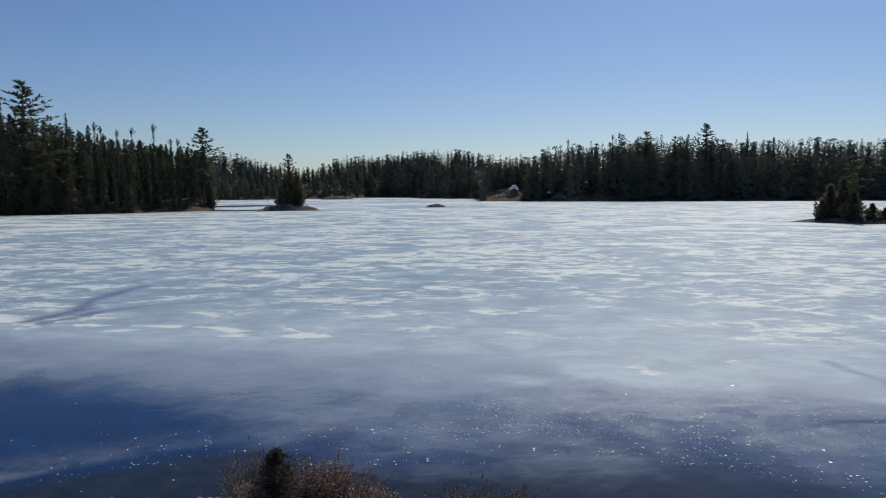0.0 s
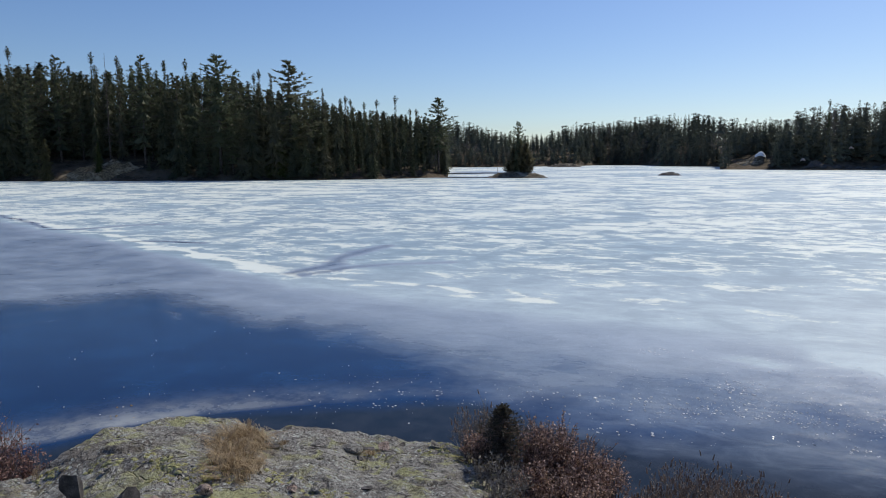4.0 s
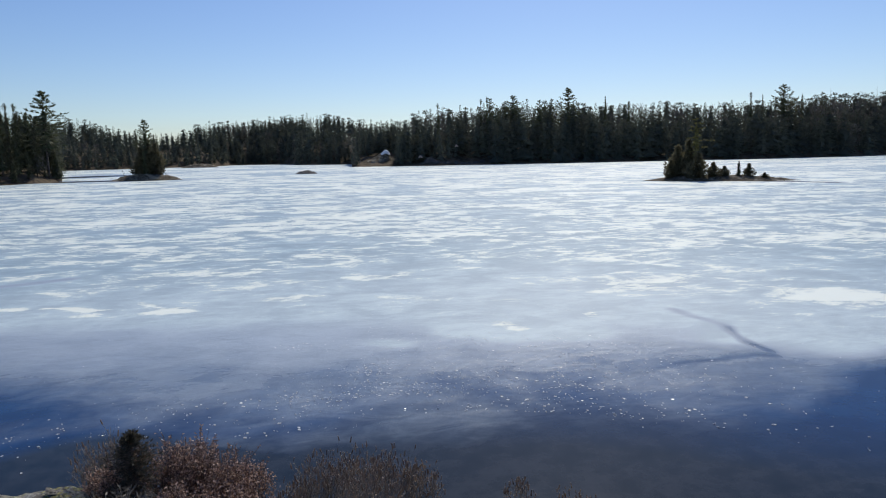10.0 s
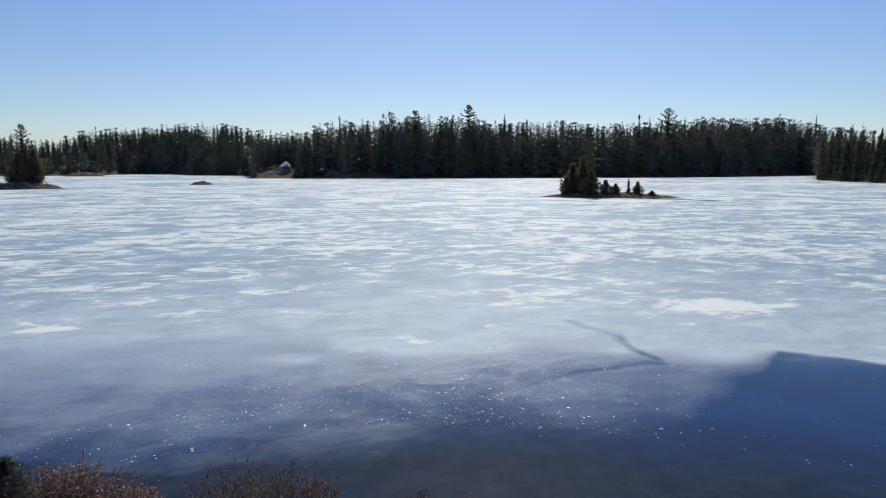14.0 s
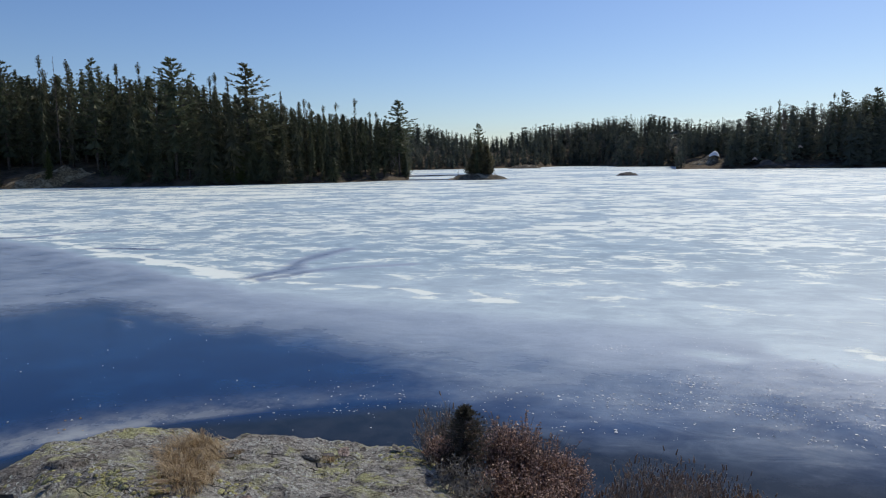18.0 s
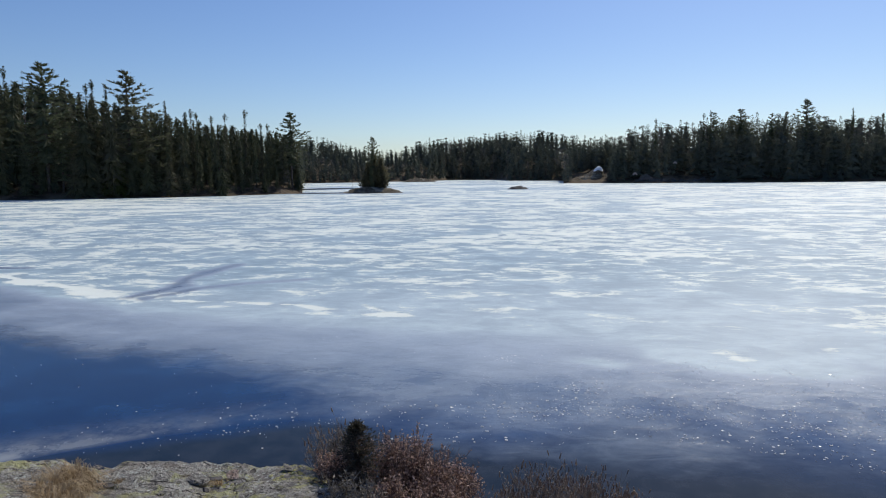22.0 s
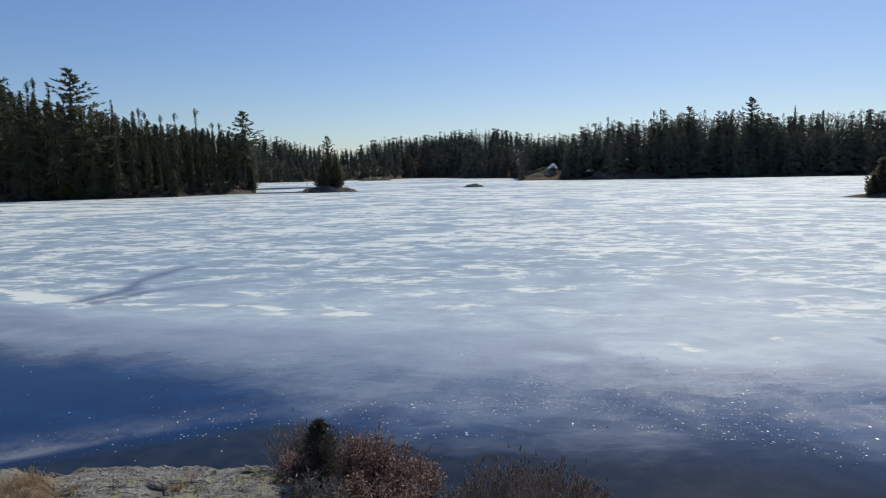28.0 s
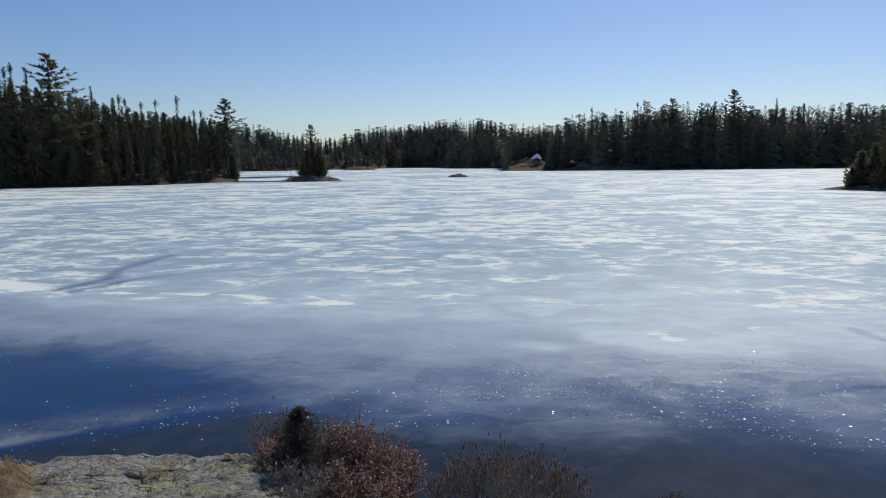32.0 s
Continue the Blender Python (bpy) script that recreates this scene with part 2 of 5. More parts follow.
def ice_mat():
    """Rotting lake ice: white candled crust, grey-blue wet ice, and dark clear ice over water by the shore."""
    k = Mat("rotting_lake_ice", 0.5, 0.5)
    v = k.coords("World")
    melt, crust = k.attr("melt"), k.attr("crust")
    drift = k.node("ShaderNodeMapping", Vector=v)
    drift.inputs["Scale"].default_value = (0.85, 1.10, 1.0)
    streak = k.node("ShaderNodeMapping", Vector=v)
    streak.inputs["Scale"].default_value = (0.70, 1.35, 1.0)
    w, y = drift.outputs[0], streak.outputs[0]
    wide, far, mid, fine = k.noise(w, 0.035, 3, 0.5, 0.4), k.noise(w, 0.20, 4, 0.55, 0.4), k.noise(w, 0.72, 5, 0.58, 0.7), k.noise(y, 2.4, 8, 0.70, 0.5)
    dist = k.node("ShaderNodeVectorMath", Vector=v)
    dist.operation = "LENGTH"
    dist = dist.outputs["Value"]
    crumb = k.noise(v, 9.0, 5, 0.72)

    def swing(n, amount):
        return k.math("MULTIPLY", k.math("SUBTRACT", n, 0.5), amount)

    pat = k.math("ADD", swing(mid, 0.42), swing(fine, 0.40))
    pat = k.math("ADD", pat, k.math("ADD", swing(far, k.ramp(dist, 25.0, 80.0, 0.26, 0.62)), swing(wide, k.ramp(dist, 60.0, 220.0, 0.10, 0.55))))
    # specks of white nearer in paint the crust's sparkle
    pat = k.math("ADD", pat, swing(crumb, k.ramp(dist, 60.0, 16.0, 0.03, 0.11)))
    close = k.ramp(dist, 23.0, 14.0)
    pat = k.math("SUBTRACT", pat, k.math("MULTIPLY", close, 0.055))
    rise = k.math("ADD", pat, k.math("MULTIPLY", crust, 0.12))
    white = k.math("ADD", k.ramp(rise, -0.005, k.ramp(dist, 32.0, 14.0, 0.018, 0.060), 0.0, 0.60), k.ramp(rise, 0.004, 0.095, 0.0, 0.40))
    cloud = k.math("ADD", k.ramp(k.noise(v, 0.5, 7, 0.62, 0.3), 0.30, 0.70, -0.5, 0.5), k.ramp(k.noise(y, 2.2, 8, 0.70, 0.8), 0.32, 0.68, -0.24, 0.24))
    clear = k.ramp(k.math("ADD", melt, k.math("MULTIPLY", cloud, k.ramp(melt, 0.0, 0.4, 0.0, 0.20))), 0.04, 0.95)
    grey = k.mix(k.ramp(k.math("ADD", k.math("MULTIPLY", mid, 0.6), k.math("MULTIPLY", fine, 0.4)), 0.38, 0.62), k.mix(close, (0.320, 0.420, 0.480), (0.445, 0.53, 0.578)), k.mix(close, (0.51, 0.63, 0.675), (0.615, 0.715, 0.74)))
    grey = k.mix(k.ramp(melt, 0.03, 0.34, 0.0, 0.85), grey, (0.435, 0.502, 0.590))
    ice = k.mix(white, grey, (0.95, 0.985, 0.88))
    # blue base colour carries part of the sky's reflection on the dark ice
    dark = k.mix(k.ramp(k.noise(v, 0.8, 5, 0.7), 0.4, 0.7), (0.004, 0.024, 0.086), (0.008, 0.043, 0.130))
    bed = k.attr("shallow")
    dark = k.mix(bed, dark, k.mix(k.ramp(k.noise(v, 3.0, 6, 0.7), 0.35, 0.65), (0.009, 0.0145, 0.020), (0.025, 0.030, 0.037)))
    c = k.mix(clear, ice, dark)
    frost = k.math("MULTIPLY", k.attr("frost"), k.ramp(k.noise(v, 2.2, 8, 0.72, 0.1), 0.34, 0.62, 0.25, 1.0))
    c = k.mix(frost, c, (0.44, 0.46, 0.46))
    k.color(c)
    rough = k.math("ADD", k.ramp(clear, 0.0, 1.0, 0.46, k.ramp(dist, 50.0, 90.0, 0.15, 0.03)), k.math("MULTIPLY", frost, 0.4))
    k.put(k.b.inputs["Roughness"], rough)
    k.b.inputs["IOR"].default_value = 1.31
    k.b.inputs["Specular IOR Level"].default_value = 0.33
    h = k.math("MULTIPLY", k.math("ADD", k.math("ADD", k.math("MULTIPLY", white, 0.5), fine), k.math("MULTIPLY", crumb, 0.2)), k.ramp(clear, 0.2, 1.0, 1.0, k.ramp(dist, 40.0, 90.0, 0.06, 0.0)))
    k.bump(h, 0.35, 0.06)
    return k.m


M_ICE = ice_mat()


def plain(name, col, rough=0.6, var=0.25, scale=20.0):
    k = Mat(name, rough, 0.3)
    n = k.noise(k.coords(), scale, 4, 0.6)
    k.color(k.mix(n, tuple(x * (1 - var) for x in col), tuple(min(1, x * (1 + var)) for x in col)))
    return k.m


def leafy(name, a, b):
    k = Mat(name, 0.55, 0.3)
    c = k.mix(k.island(), a, b)
    k.color(c)
    thin(k, c, 0.35)
    return k.m


def flake_mat():
    k = Mat("white_ice_flake", 0.28, 0.9)
    c = k.mix(k.island(), (0.86, 0.88, 0.90), (0.96, 0.96, 0.95))
    k.color(c)
    thin(k, c, 0.3)
    return k.m


M_FLAKE = flake_mat()
M_SNOW = plain("old_snow", (0.82, 0.84, 0.86), 0.7, 0.08, 3.0)
# wide range of tones paints leaf glints and the dark gaps between leaves
M_LEATHERLEAF = leafy("bronze_leaf", (0.165, 0.092, 0.066), (0.74, 0.515, 0.41))
M_REDLEAF = leafy("dull_red_leaf", (0.24, 0.130, 0.112), (0.58, 0.37, 0.31))
M_GREYLEAF = leafy("curled_grey_green_leaf", (0.050, 0.042, 0.034), (0.28, 0.245, 0.20))
M_CATKIN = leafy("catkin", (0.20, 0.14, 0.11), (0.46, 0.35, 0.27))
M_DRYGRASS = leafy("dry_grass", (0.26, 0.175, 0.095), (0.62, 0.48, 0.29))


def moss_mat():
    k = Mat("cushion_moss", 0.95, 0.1)
    v = k.coords()
    n, f = k.noise(v, 22, 6, 0.7), k.noise(v, 110, 4, 0.7)
    c = k.mix(k.ramp(n, 0.36, 0.62), (0.30, 0.27, 0.10), (0.60, 0.57, 0.28))
    k.color(k.mix(k.ramp(f, 0.56, 0.7, 0.0, 0.6), c, (0.15, 0.12, 0.06))).bump(k.math("ADD", n, k.math("MULTIPLY", f, 0.6)), 1.0, 0.03)
    return k.m


M_MOSS = moss_mat()

# ---- plan helpers ----


def at_az(az, r, z=0.0):
    """A place by its bearing to the left of the first view, in degrees, and its distance from the standpoint."""
    a = radians(az)
    return Vector((-math.sin(a) * r, math.cos(a) * r, z))


def interp(x, rows):
    return float(np.interp(x, [a for a, *_ in rows], [b for _, b, *_ in rows]))


# distance of the water's edge by bearing, for four stretches of shore
LEFT = ((18.3, 128), (20, 121), (24, 114), (28, 111.5), (33, 111), (38, 113), (42, 117), (46, 121), (50, 127), (55, 134), (75, 120), (110, 70))
BAY = ((-3, 318), (1.3, 335), (2.1, 392), (5, 405), (6.5, 398), (8, 350), (11, 330), (14.5, 308), (18.5, 300))
MID = ((-50, 440), (-47, 425), (-41, 315), (-35, 270), (-26, 246), (-19, 231), (-10, 221), (-3, 228))
RIGHT = ((-110, 60), (-75, 100), (-58, 143), (-54.8, 160), (-51.2, 181), (-48.7, 205), (-46.8, 224))
# tangent of the skyline's height by bearing
SKY_LEFT = ((18.3, .050), (20.1, .0641), (22, .0665), (23.3, .0702), (25.6, .0725), (27.4, .0827), (28.8, .086), (30.2, .0968), (32.4, .1089), (34.7, .113), (36.4, .120), (39.1, .1167), (42, .122), (43.3, .1196), (45.8, .1174), (47.4, .1247), (49.4, .1151), (52, .1185), (56, .115), (64, .12))
SKY_BAY = ((-7, .049), (-5.5, .0487), (-4.5, .0518), (-3, .053), (-2.1, .0575), (0.8, .058), (2.9, .0552), (4.8, .0507), (6, .0496), (7.5, .0490), (8.6, .046), (9.6, .0403), (10.5, .0352), (11.6, .0347), (13, .037), (14.8, .0427), (16.5, .052), (18.8, .0535))
SKY_MID = ((-50, .053), (-47.8, .0525), (-46.3, .0554), (-45.6, .0593), (-44.9, .0645), (-43, .0643), (-40.2, .065), (-38.6, .0655), (-37, .0619), (-34, .0623), (-31.9, .0622), (-28.4, .0648), (-25.6, .066), (-22, .0658), (-19.2, .070), (-17.4, .0698), (-16.2, .075), (-14.6, .0729), (-12.8, .0657), (-10, .0646), (-9.1, .0629), (-8.2, .0596), (-7.1, .0508), (-4, .046), (-3, .038))
SKY_RIGHT = ((-70, .08), (-57.5, .073), (-56.2, .0694), (-55.2, .0607), (-53.8, .058), (-52.7, .0562), (-52, .0584), (-50.5, .0520), (-49.4, .0525), (-47, .0475))


def shore(az):
    if az > 18.3:
        return interp(az, LEFT)
    if az > -3.0:
        return interp(az, BAY)
    if az > -46.8:
        return interp(az, MID)
    return interp(az, RIGHT)


def land_z(az, r):
    """Height of the far land above the ice."""
    d = r - shore(az)
    if d < 0:
        return max(-2.5, -0.35 + d * 0.08)
    sky_t = interp(az, SKY_LEFT if az > 18.3 else SKY_BAY if az > -3 else SKY_MID if az > -46.8 else SKY_RIGHT)
    top = max(3.0, (0.42 if az > 18.3 or az < -46.8 else 0.62 if az > -3 else 0.56) * (sky_t * (shore(az) + 60) + 3.0))
    wob = noise.noise(Vector((az * 0.35, r * 0.03, 0.3)))
    bank = 0.25 + 0.5 * min(1, d / 1.5) if d < 1.5 else 0.75
    return bank + top * (1 - math.exp(-max(0, d - 1.5) / 38.0)) + wob * min(1.2, d * 0.1)


# near bank: bearing, distance of the edge, its height
EDGE = ((-180, 40, 2.0), (-120, 14, 1.2), (-80, 6.0, 0.45), (-40, 5.2, 0.10), (-12, 5.3, 0.22), (0, 5.2, 0.28), (8, 5.2, 0.34), (13, 5.2, 0.50), (16.5, 5.15, 0.70), (19.1, 5.2, 0.775), (21.5, 5.3, 0.78), (25.5, 5.5, 0.745), (29.3, 5.6, 0.80), (34, 5.7, 0.835), (37.2, 5.85, 0.885), (41.7, 5.9, 0.94), (46, 5.7, 0.97), (51.3, 5.25, 0.915), (55, 5.2, 0.965), (60.5, 5.15, 0.99), (64.5, 8.8, 0.80), (75, 9.5, 1.0), (120, 14, 1.4), (180, 40, 2.0))
EDGE_AZ, EDGE_R, EDGE_Z = zip(*EDGE)


def behind(az):
    """0 over the lake, 1 on the land at the camera's back."""
    b = min(1.0, max(0.0, (abs(az) - 82) / 40.0))
    return b * b * (3 - 2 * b)


def near_z(az, r, rough=True):
    """Height of the bedrock bank where the camera stands."""
    e, ze = float(np.interp(az, EDGE_AZ, EDGE_R)), float(np.interp(az, EDGE_AZ, EDGE_Z))
    if r <= e:
        u = max(0.0, (r - 1.2) / max(0.5, e - 1.2))
        z = 1.40 + (ze - 1.40) * (0.82 * u + 0.18 * u * u)
    else:
        q = r - e
        z = ze - 0.9 * q - 0.9 * q * q / (q + 0.35)
    back = behind(az)
    z = z * (1 - back) + (1.40 + 0.045 * r) * back
    if rough:
        p = at_az(az, r)
        z += 0.055 * noise.noise(p * 1.3) + 0.028 * noise.noise(p * 3.7 + Vector((5, 1, 0))) * min(1, r / 2)
        step = noise.noise(p * 0.9 + Vector((9, 4, 2)))
        z += 0.03 * math.tanh(step * 6) * 0.6 + 0.009 * noise.noise(p * 9)
        z += 0.014 * noise.noise(p * 20 + Vector((1, 2, 3))) - 0.014 * abs(noise.noise(p * 6.0 + Vector((4, 0, 8)))) - 0.008 * abs(noise.noise(p * 13.0))
        q = p + Vector((noise.noise(p * 2.1), noise.noise(p * 2.1 + Vector((7, 7, 7))), 0)) * 0.35
        z += 0.013 * (noise.cell(Vector((q.x * 2.3, q.y * 4.1, 1.5))) - 0.5) + 0.006 * (noise.cell(Vector((q.x * 6.1 + 3, q.y * 9.3, 2.5))) - 0.5)
        crack = abs(noise.noise(p * 1.05 + Vector((3.3, 7.1, 0.5))))
        z -= 0.022 * max(0.0, 1 - crack / 0.02)
    return max(z, -2.0)


def mesh_ob(name, verts, faces, mat, parent=None, smooth=False):
    me = bpy.data.meshes.new(name)
    me.from_pydata([tuple(v) for v in verts], [], [tuple(f) for f in faces])
    me.materials.append(mat)
    if smooth:
        me.polygons.foreach_set("use_smooth", [True] * len(me.polygons))
    me.update()
    ob = new(name, me)
    if parent is not None:
        ob.parent = parent
    return ob


def part(name, bm, material, parent, label=""):
    me = bpy.data.meshes.new(name)
    bm.to_mesh(me)
    bm.free()
    me.materials.append(material)
    ob = new(name, me)
    ob.parent = parent
    return tagged(ob, label)


def polar_grid(azs, rs, zfun):
    verts = [at_az(a, r, zfun(a, r)) for a in azs for r in rs]
    n = len(rs)
    faces = [(i * n + j, (i + 1) * n + j, (i + 1) * n + j + 1, i * n + j + 1) for i in range(len(azs) - 1) for j in range(n - 1)]
    return verts, faces


# ---- the large structure ----


def build_ground():
    azs = sorted(set(np.round(np.r_[np.linspace(-180, -66, 39), np.linspace(-65, 65, 221), np.linspace(66, 180, 39), [18.28, 18.32, -3.02, -2.98, -46.82, -46.78]], 3).tolist()))
    rs = [0.0] + np.geomspace(1.0, 40, 24).tolist() + np.geomspace(45, 700, 80).tolist() + [800, 1000, 1500, 2500, 4500]

    def z(a, r):
        lo = near_z(a, r, False) - 0.30
        back = behind(a)
        hill = 1.10 + 0.045 * min(r, 44) + 0.03 * max(0, min(r, 400) - 44) + 0.4 * noise.noise(at_az(a, r) * 0.08) * min(1, r / 30)
        if r > 700:
            front = 12.0
        else:
            front = max(lo, land_z(a, r)) if r > 30 else max(lo, -1.6)
        return front if back == 0 else front * (1 - back) + (min(lo, hill) if r < 42 else hill) * back

    v, f = polar_grid(azs, rs, z)
    ob = mesh_ob("ground", v, f, M_GROUND, smooth=True)
    tagged(ob, "brown forest floor and lake bed reaching to the horizon", "ground", kind="structure")


def bands(az, r, lumps, line):
    """Melt, crust, shallow and frost of the ice at a place."""
    grey = np.interp(az, (-60, -45, -40, -33, -23, 0, 12, 22, 31.5, 37.5, 42.5, 49.5, 55, 70), (13.0, 12.9, 12.6, 13.4, 13.4, 13.8, 14.6, 15.9, 18.4, 22.5, 27.6, 39, 56, 70))
    hi = np.interp(az, (-60, -45.5, -44, -40, -23, 0, 12, 22, 35.5, 42, 55, 70), (12.65, 12.6, 12.5, 11.9, 11.7, 11.7, 11.9, 12.9, 15.2, 17.8, 18.2, 18))
    lo = np.interp(az, (-60, -45.5, -44, -40, -30, -10, 6, 14, 22, 35.5, 42, 55, 70), (12.5, 12.4, 10.8, 8.6, 7.2, 6.3, 6.6, 7.5, 9.3, 12.4, 14.8, 15.4, 15))
    inner = np.clip((grey - r) / (grey * 0.16), 0, 1)
    inner = inner * inner * (3 - 2 * inner)
    deep = np.clip((hi - r) / (hi - lo), 0, 1) * np.interp(az, (-34, -20, -8, 2, 12, 20, 28), (1, 0.95, 0.82, 0.75, 0.82, 1.0, 1.05))
    lead = np.interp(az, (30, 45), (0.30, 0.44))
    melt = lead * inner + (1 - lead) * deep ** 1.1
    crust = -inner * 1.5 + np.clip((r - 25) / 60, 0, 1) * 0.25
    edge = np.exp(-(((r - grey * 1.015) / (0.012 * grey + 0.10)) ** 2)) * (az > 8)
    crust = crust + edge * np.clip(np.interp(az, (26, 36), (-0.45, 0.35)) + 2.2 * lumps, 0, 1) * 2.0
    shal = np.clip((np.interp(az, (-55, -40, -20, -10, 2, 8, 15, 20, 33, 66), (9.0, 8.7, 8.8, 8.6, 7.6, 7.7, 8.42, 8.55, 8.45, 8.45)) - r) / np.interp(az, (-10, 0, 8, 20), (1.8, 0.9, 0.45, 0.3)), 0, 1)
    arc = np.interp(az, (-15, 5, 22, 31, 40, 66), (8.0, 8.3, 8.66, 8.55, 8.48, 8.50))
    rise = np.clip((line - arc + 0.12) / 0.16, 0, 1)
    melt = np.maximum(melt, shal)
    frost = rise * np.exp(-((np.maximum(0, line - arc) / 0.50) ** 2)) * np.interp(az, (-6, 8, 18, 26, 34, 44, 66), (0.0, 0.06, 0.12, 0.20, 0.40, 0.78, 0.85))
    return melt, crust, shal, frost


def crack_field(x, y, line, width):
    """How near a point lies to a broken line of bearings and distances."""
    best = np.full(x.shape, 9e9)
    pts = [at_az(a, r) for a, r in line]
    for p, q in zip(pts, pts[1:]):
        dx, dy = q.x - p.x, q.y - p.y
        u = np.clip(((x - p.x) * dx + (y - p.y) * dy) / (dx * dx + dy * dy), 0, 1)
        best = np.minimum(best, np.hypot(x - p.x - u * dx, y - p.y - u * dy))
    return np.exp(-((best / width) ** 2))


def build_ice():
    azs = np.r_[np.linspace(-110, -64, 24), np.linspace(-63.5, 66.5, 401), np.linspace(68, 110, 24)]
    rs = np.r_[np.geomspace(4.5, 30, 250), np.geomspace(30.3, 50, 60), np.geomspace(51, 71, 16), np.linspace(72, 80, 16), np.geomspace(82, 113, 16), np.linspace(115, 134, 40), np.linspace(136, 144, 6), np.geomspace(147, 560, 50)]
    A, R = np.meshgrid(azs, rs, indexing="ij")
    X, Y = -np.sin(np.radians(A)) * R, np.cos(np.radians(A)) * R
    n = len(rs)
    faces = [(i * n + j, (i + 1) * n + j, (i + 1) * n + j + 1, i * n + j + 1) for i in range(len(azs) - 1) for j in range(n - 1)]
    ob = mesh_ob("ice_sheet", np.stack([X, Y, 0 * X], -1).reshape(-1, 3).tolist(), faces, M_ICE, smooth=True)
    wob = np.array([noise.noise(Vector((x * 0.45, y * 0.45, 0.7))) + 0.5 * noise.noise(Vector((x * 1.4, y * 1.4, 2.7))) for x, y in zip(X.ravel(), Y.ravel())]).reshape(X.shape)
    melt, crust, shal, frost = bands(A + wob * 0.8, R + wob * 0.03 * R, np.roll(wob, 37, 0), R + wob * 0.10)
    for line, w, s in CRACKS_AND_BANDS:
        c = crack_field(X + wob * 0.25, Y + wob * 0.25, line, w) * s
        melt, crust = np.maximum(melt, c), crust - c
    for a, r, w in PATCHES:
        p = at_az(a, r)
        g = np.exp(-(((X - p.x) * 0.75) ** 2 + ((Y - p.y) * 1.15) ** 2) / (w * w)) * np.clip(0.85 + 1.3 * np.roll(wob, 11, 1), 0, 1.5)
        crust, melt = crust + (2.2 if r < 11.5 else 1.2 if r < 14 else 0.70) * np.clip(g - 0.10, 0, 1), melt - (0.65 if r < 11.5 else 0.40) * np.clip(g, 0, 1)
    for line, w in RIDGES:
        g = crack_field(X + wob * 0.25, Y + wob * 0.35, line, w) * np.clip(0.85 + 1.8 * np.roll(wob, 23, 1), 0, 1.3)
        crust, melt = crust + 1.3 * g, melt - 0.5 * np.clip(g, 0, 1)
    for line in RIPPLES:
        melt = melt - 0.30 * crack_field(X + wob * 0.5, Y + wob * 0.8, line, 0.09) * np.clip(0.6 + 2 * np.roll(wob, 9, 0), 0, 1)
    me = ob.data
    for name, val in (("melt", melt), ("crust", crust), ("shallow", shal), ("frost", frost)):
        at = me.attributes.new(name, "FLOAT", "POINT")
        at.data.foreach_set("value", val.ravel().astype(np.float32))
    tagged(ob, "rotting white lake ice, dark and wet along the shore", "lake ice", kind="structure")


# bearing, distance and size of single white crust patches and sparkles on grey ice
PATCHES = (
    # this row paints sparkling spots as white crust
    (-5.9, 11.0, 0.36), (-5.0, 9.75, 0.26), (-13.6, 11.9, 0.85), (-11.8, 12.0, 0.5), (-15.6, 11.7, 0.6), (-22.1, 11.6, 0.45), (-22.4, 13.1, 0.45),
    (-27.6, 16.2, 1.1), (-29.5, 16.6, 0.9), (-6.5, 17.4, 0.7), (-9.7, 14.6, 0.45), (-16.3, 14.3, 0.5), (2.6, 15.1, 0.45), (7.0, 19.3, 0.8), (-36.2, 14.8, 0.8), (-42.0, 16.0, 1.1), (-39.6, 16.4, 0.8), (-49.8, 18.0, 1.2), (-33.6, 11.9, 0.4), (34.5, 20.0, 0.7),
)
CRACKS_AND_BANDS = (
    (((31.3, 18.9), (29.9, 19.4), (27.9, 20.2), (27.4, 21.5), (26.0, 22.7), (23.6, 24.4)), 0.34, 0.54),
    (((30.1, 18.5), (27.0, 19.6), (23.2, 20.0), (18.5, 20.3)), 0.28, 0.42),
    (((-29.0, 13.6), (-31.8, 13.1), (-33.4, 12.6)), 0.17, 0.32),
    (((-33.4, 12.6), (-34.6, 11.9), (-36.6, 11.2)), 0.17, 0.58),
    (((-36.6, 11.0), (-33.8, 10.7), (-29.3, 10.0), (-24.6, 9.3), (-19.8, 9.0)), 0.22, 0.66),
    (((-24, 9.6), (-18, 9.5), (-11, 9.6)), 0.28, 0.50),
    (((-36.6, 11.0), (-42.3, 11.3)), 0.14, 0.45),
    (((57.8, 64.2), (55.7, 60.0), (53.6, 54.0), (50.6, 43.3), (48.7, 36.4)), 0.22, 0.6),
    (((48.7, 35.4), (46.2, 34.8), (43.7, 35.8), (40.6, 35.8)), 0.26, 0.6),
    (((43.3, 28.5), (40.7, 28.1), (37.8, 26.9)), 0.18, 0.6),
    # darker bands beside the two islets
    (((18.4, 124), (14.6, 122)), 4.0, 1.0),
    (((18.0, 160), (15.0, 166)), 10.0, 0.8),
    (((10.6, 119), (7.2, 120)), 2.6, 0.28),
    (((-34.5, 75.2), (-37.0, 73.8), (-39.9, 72.2)), 0.9, 0.85),
)


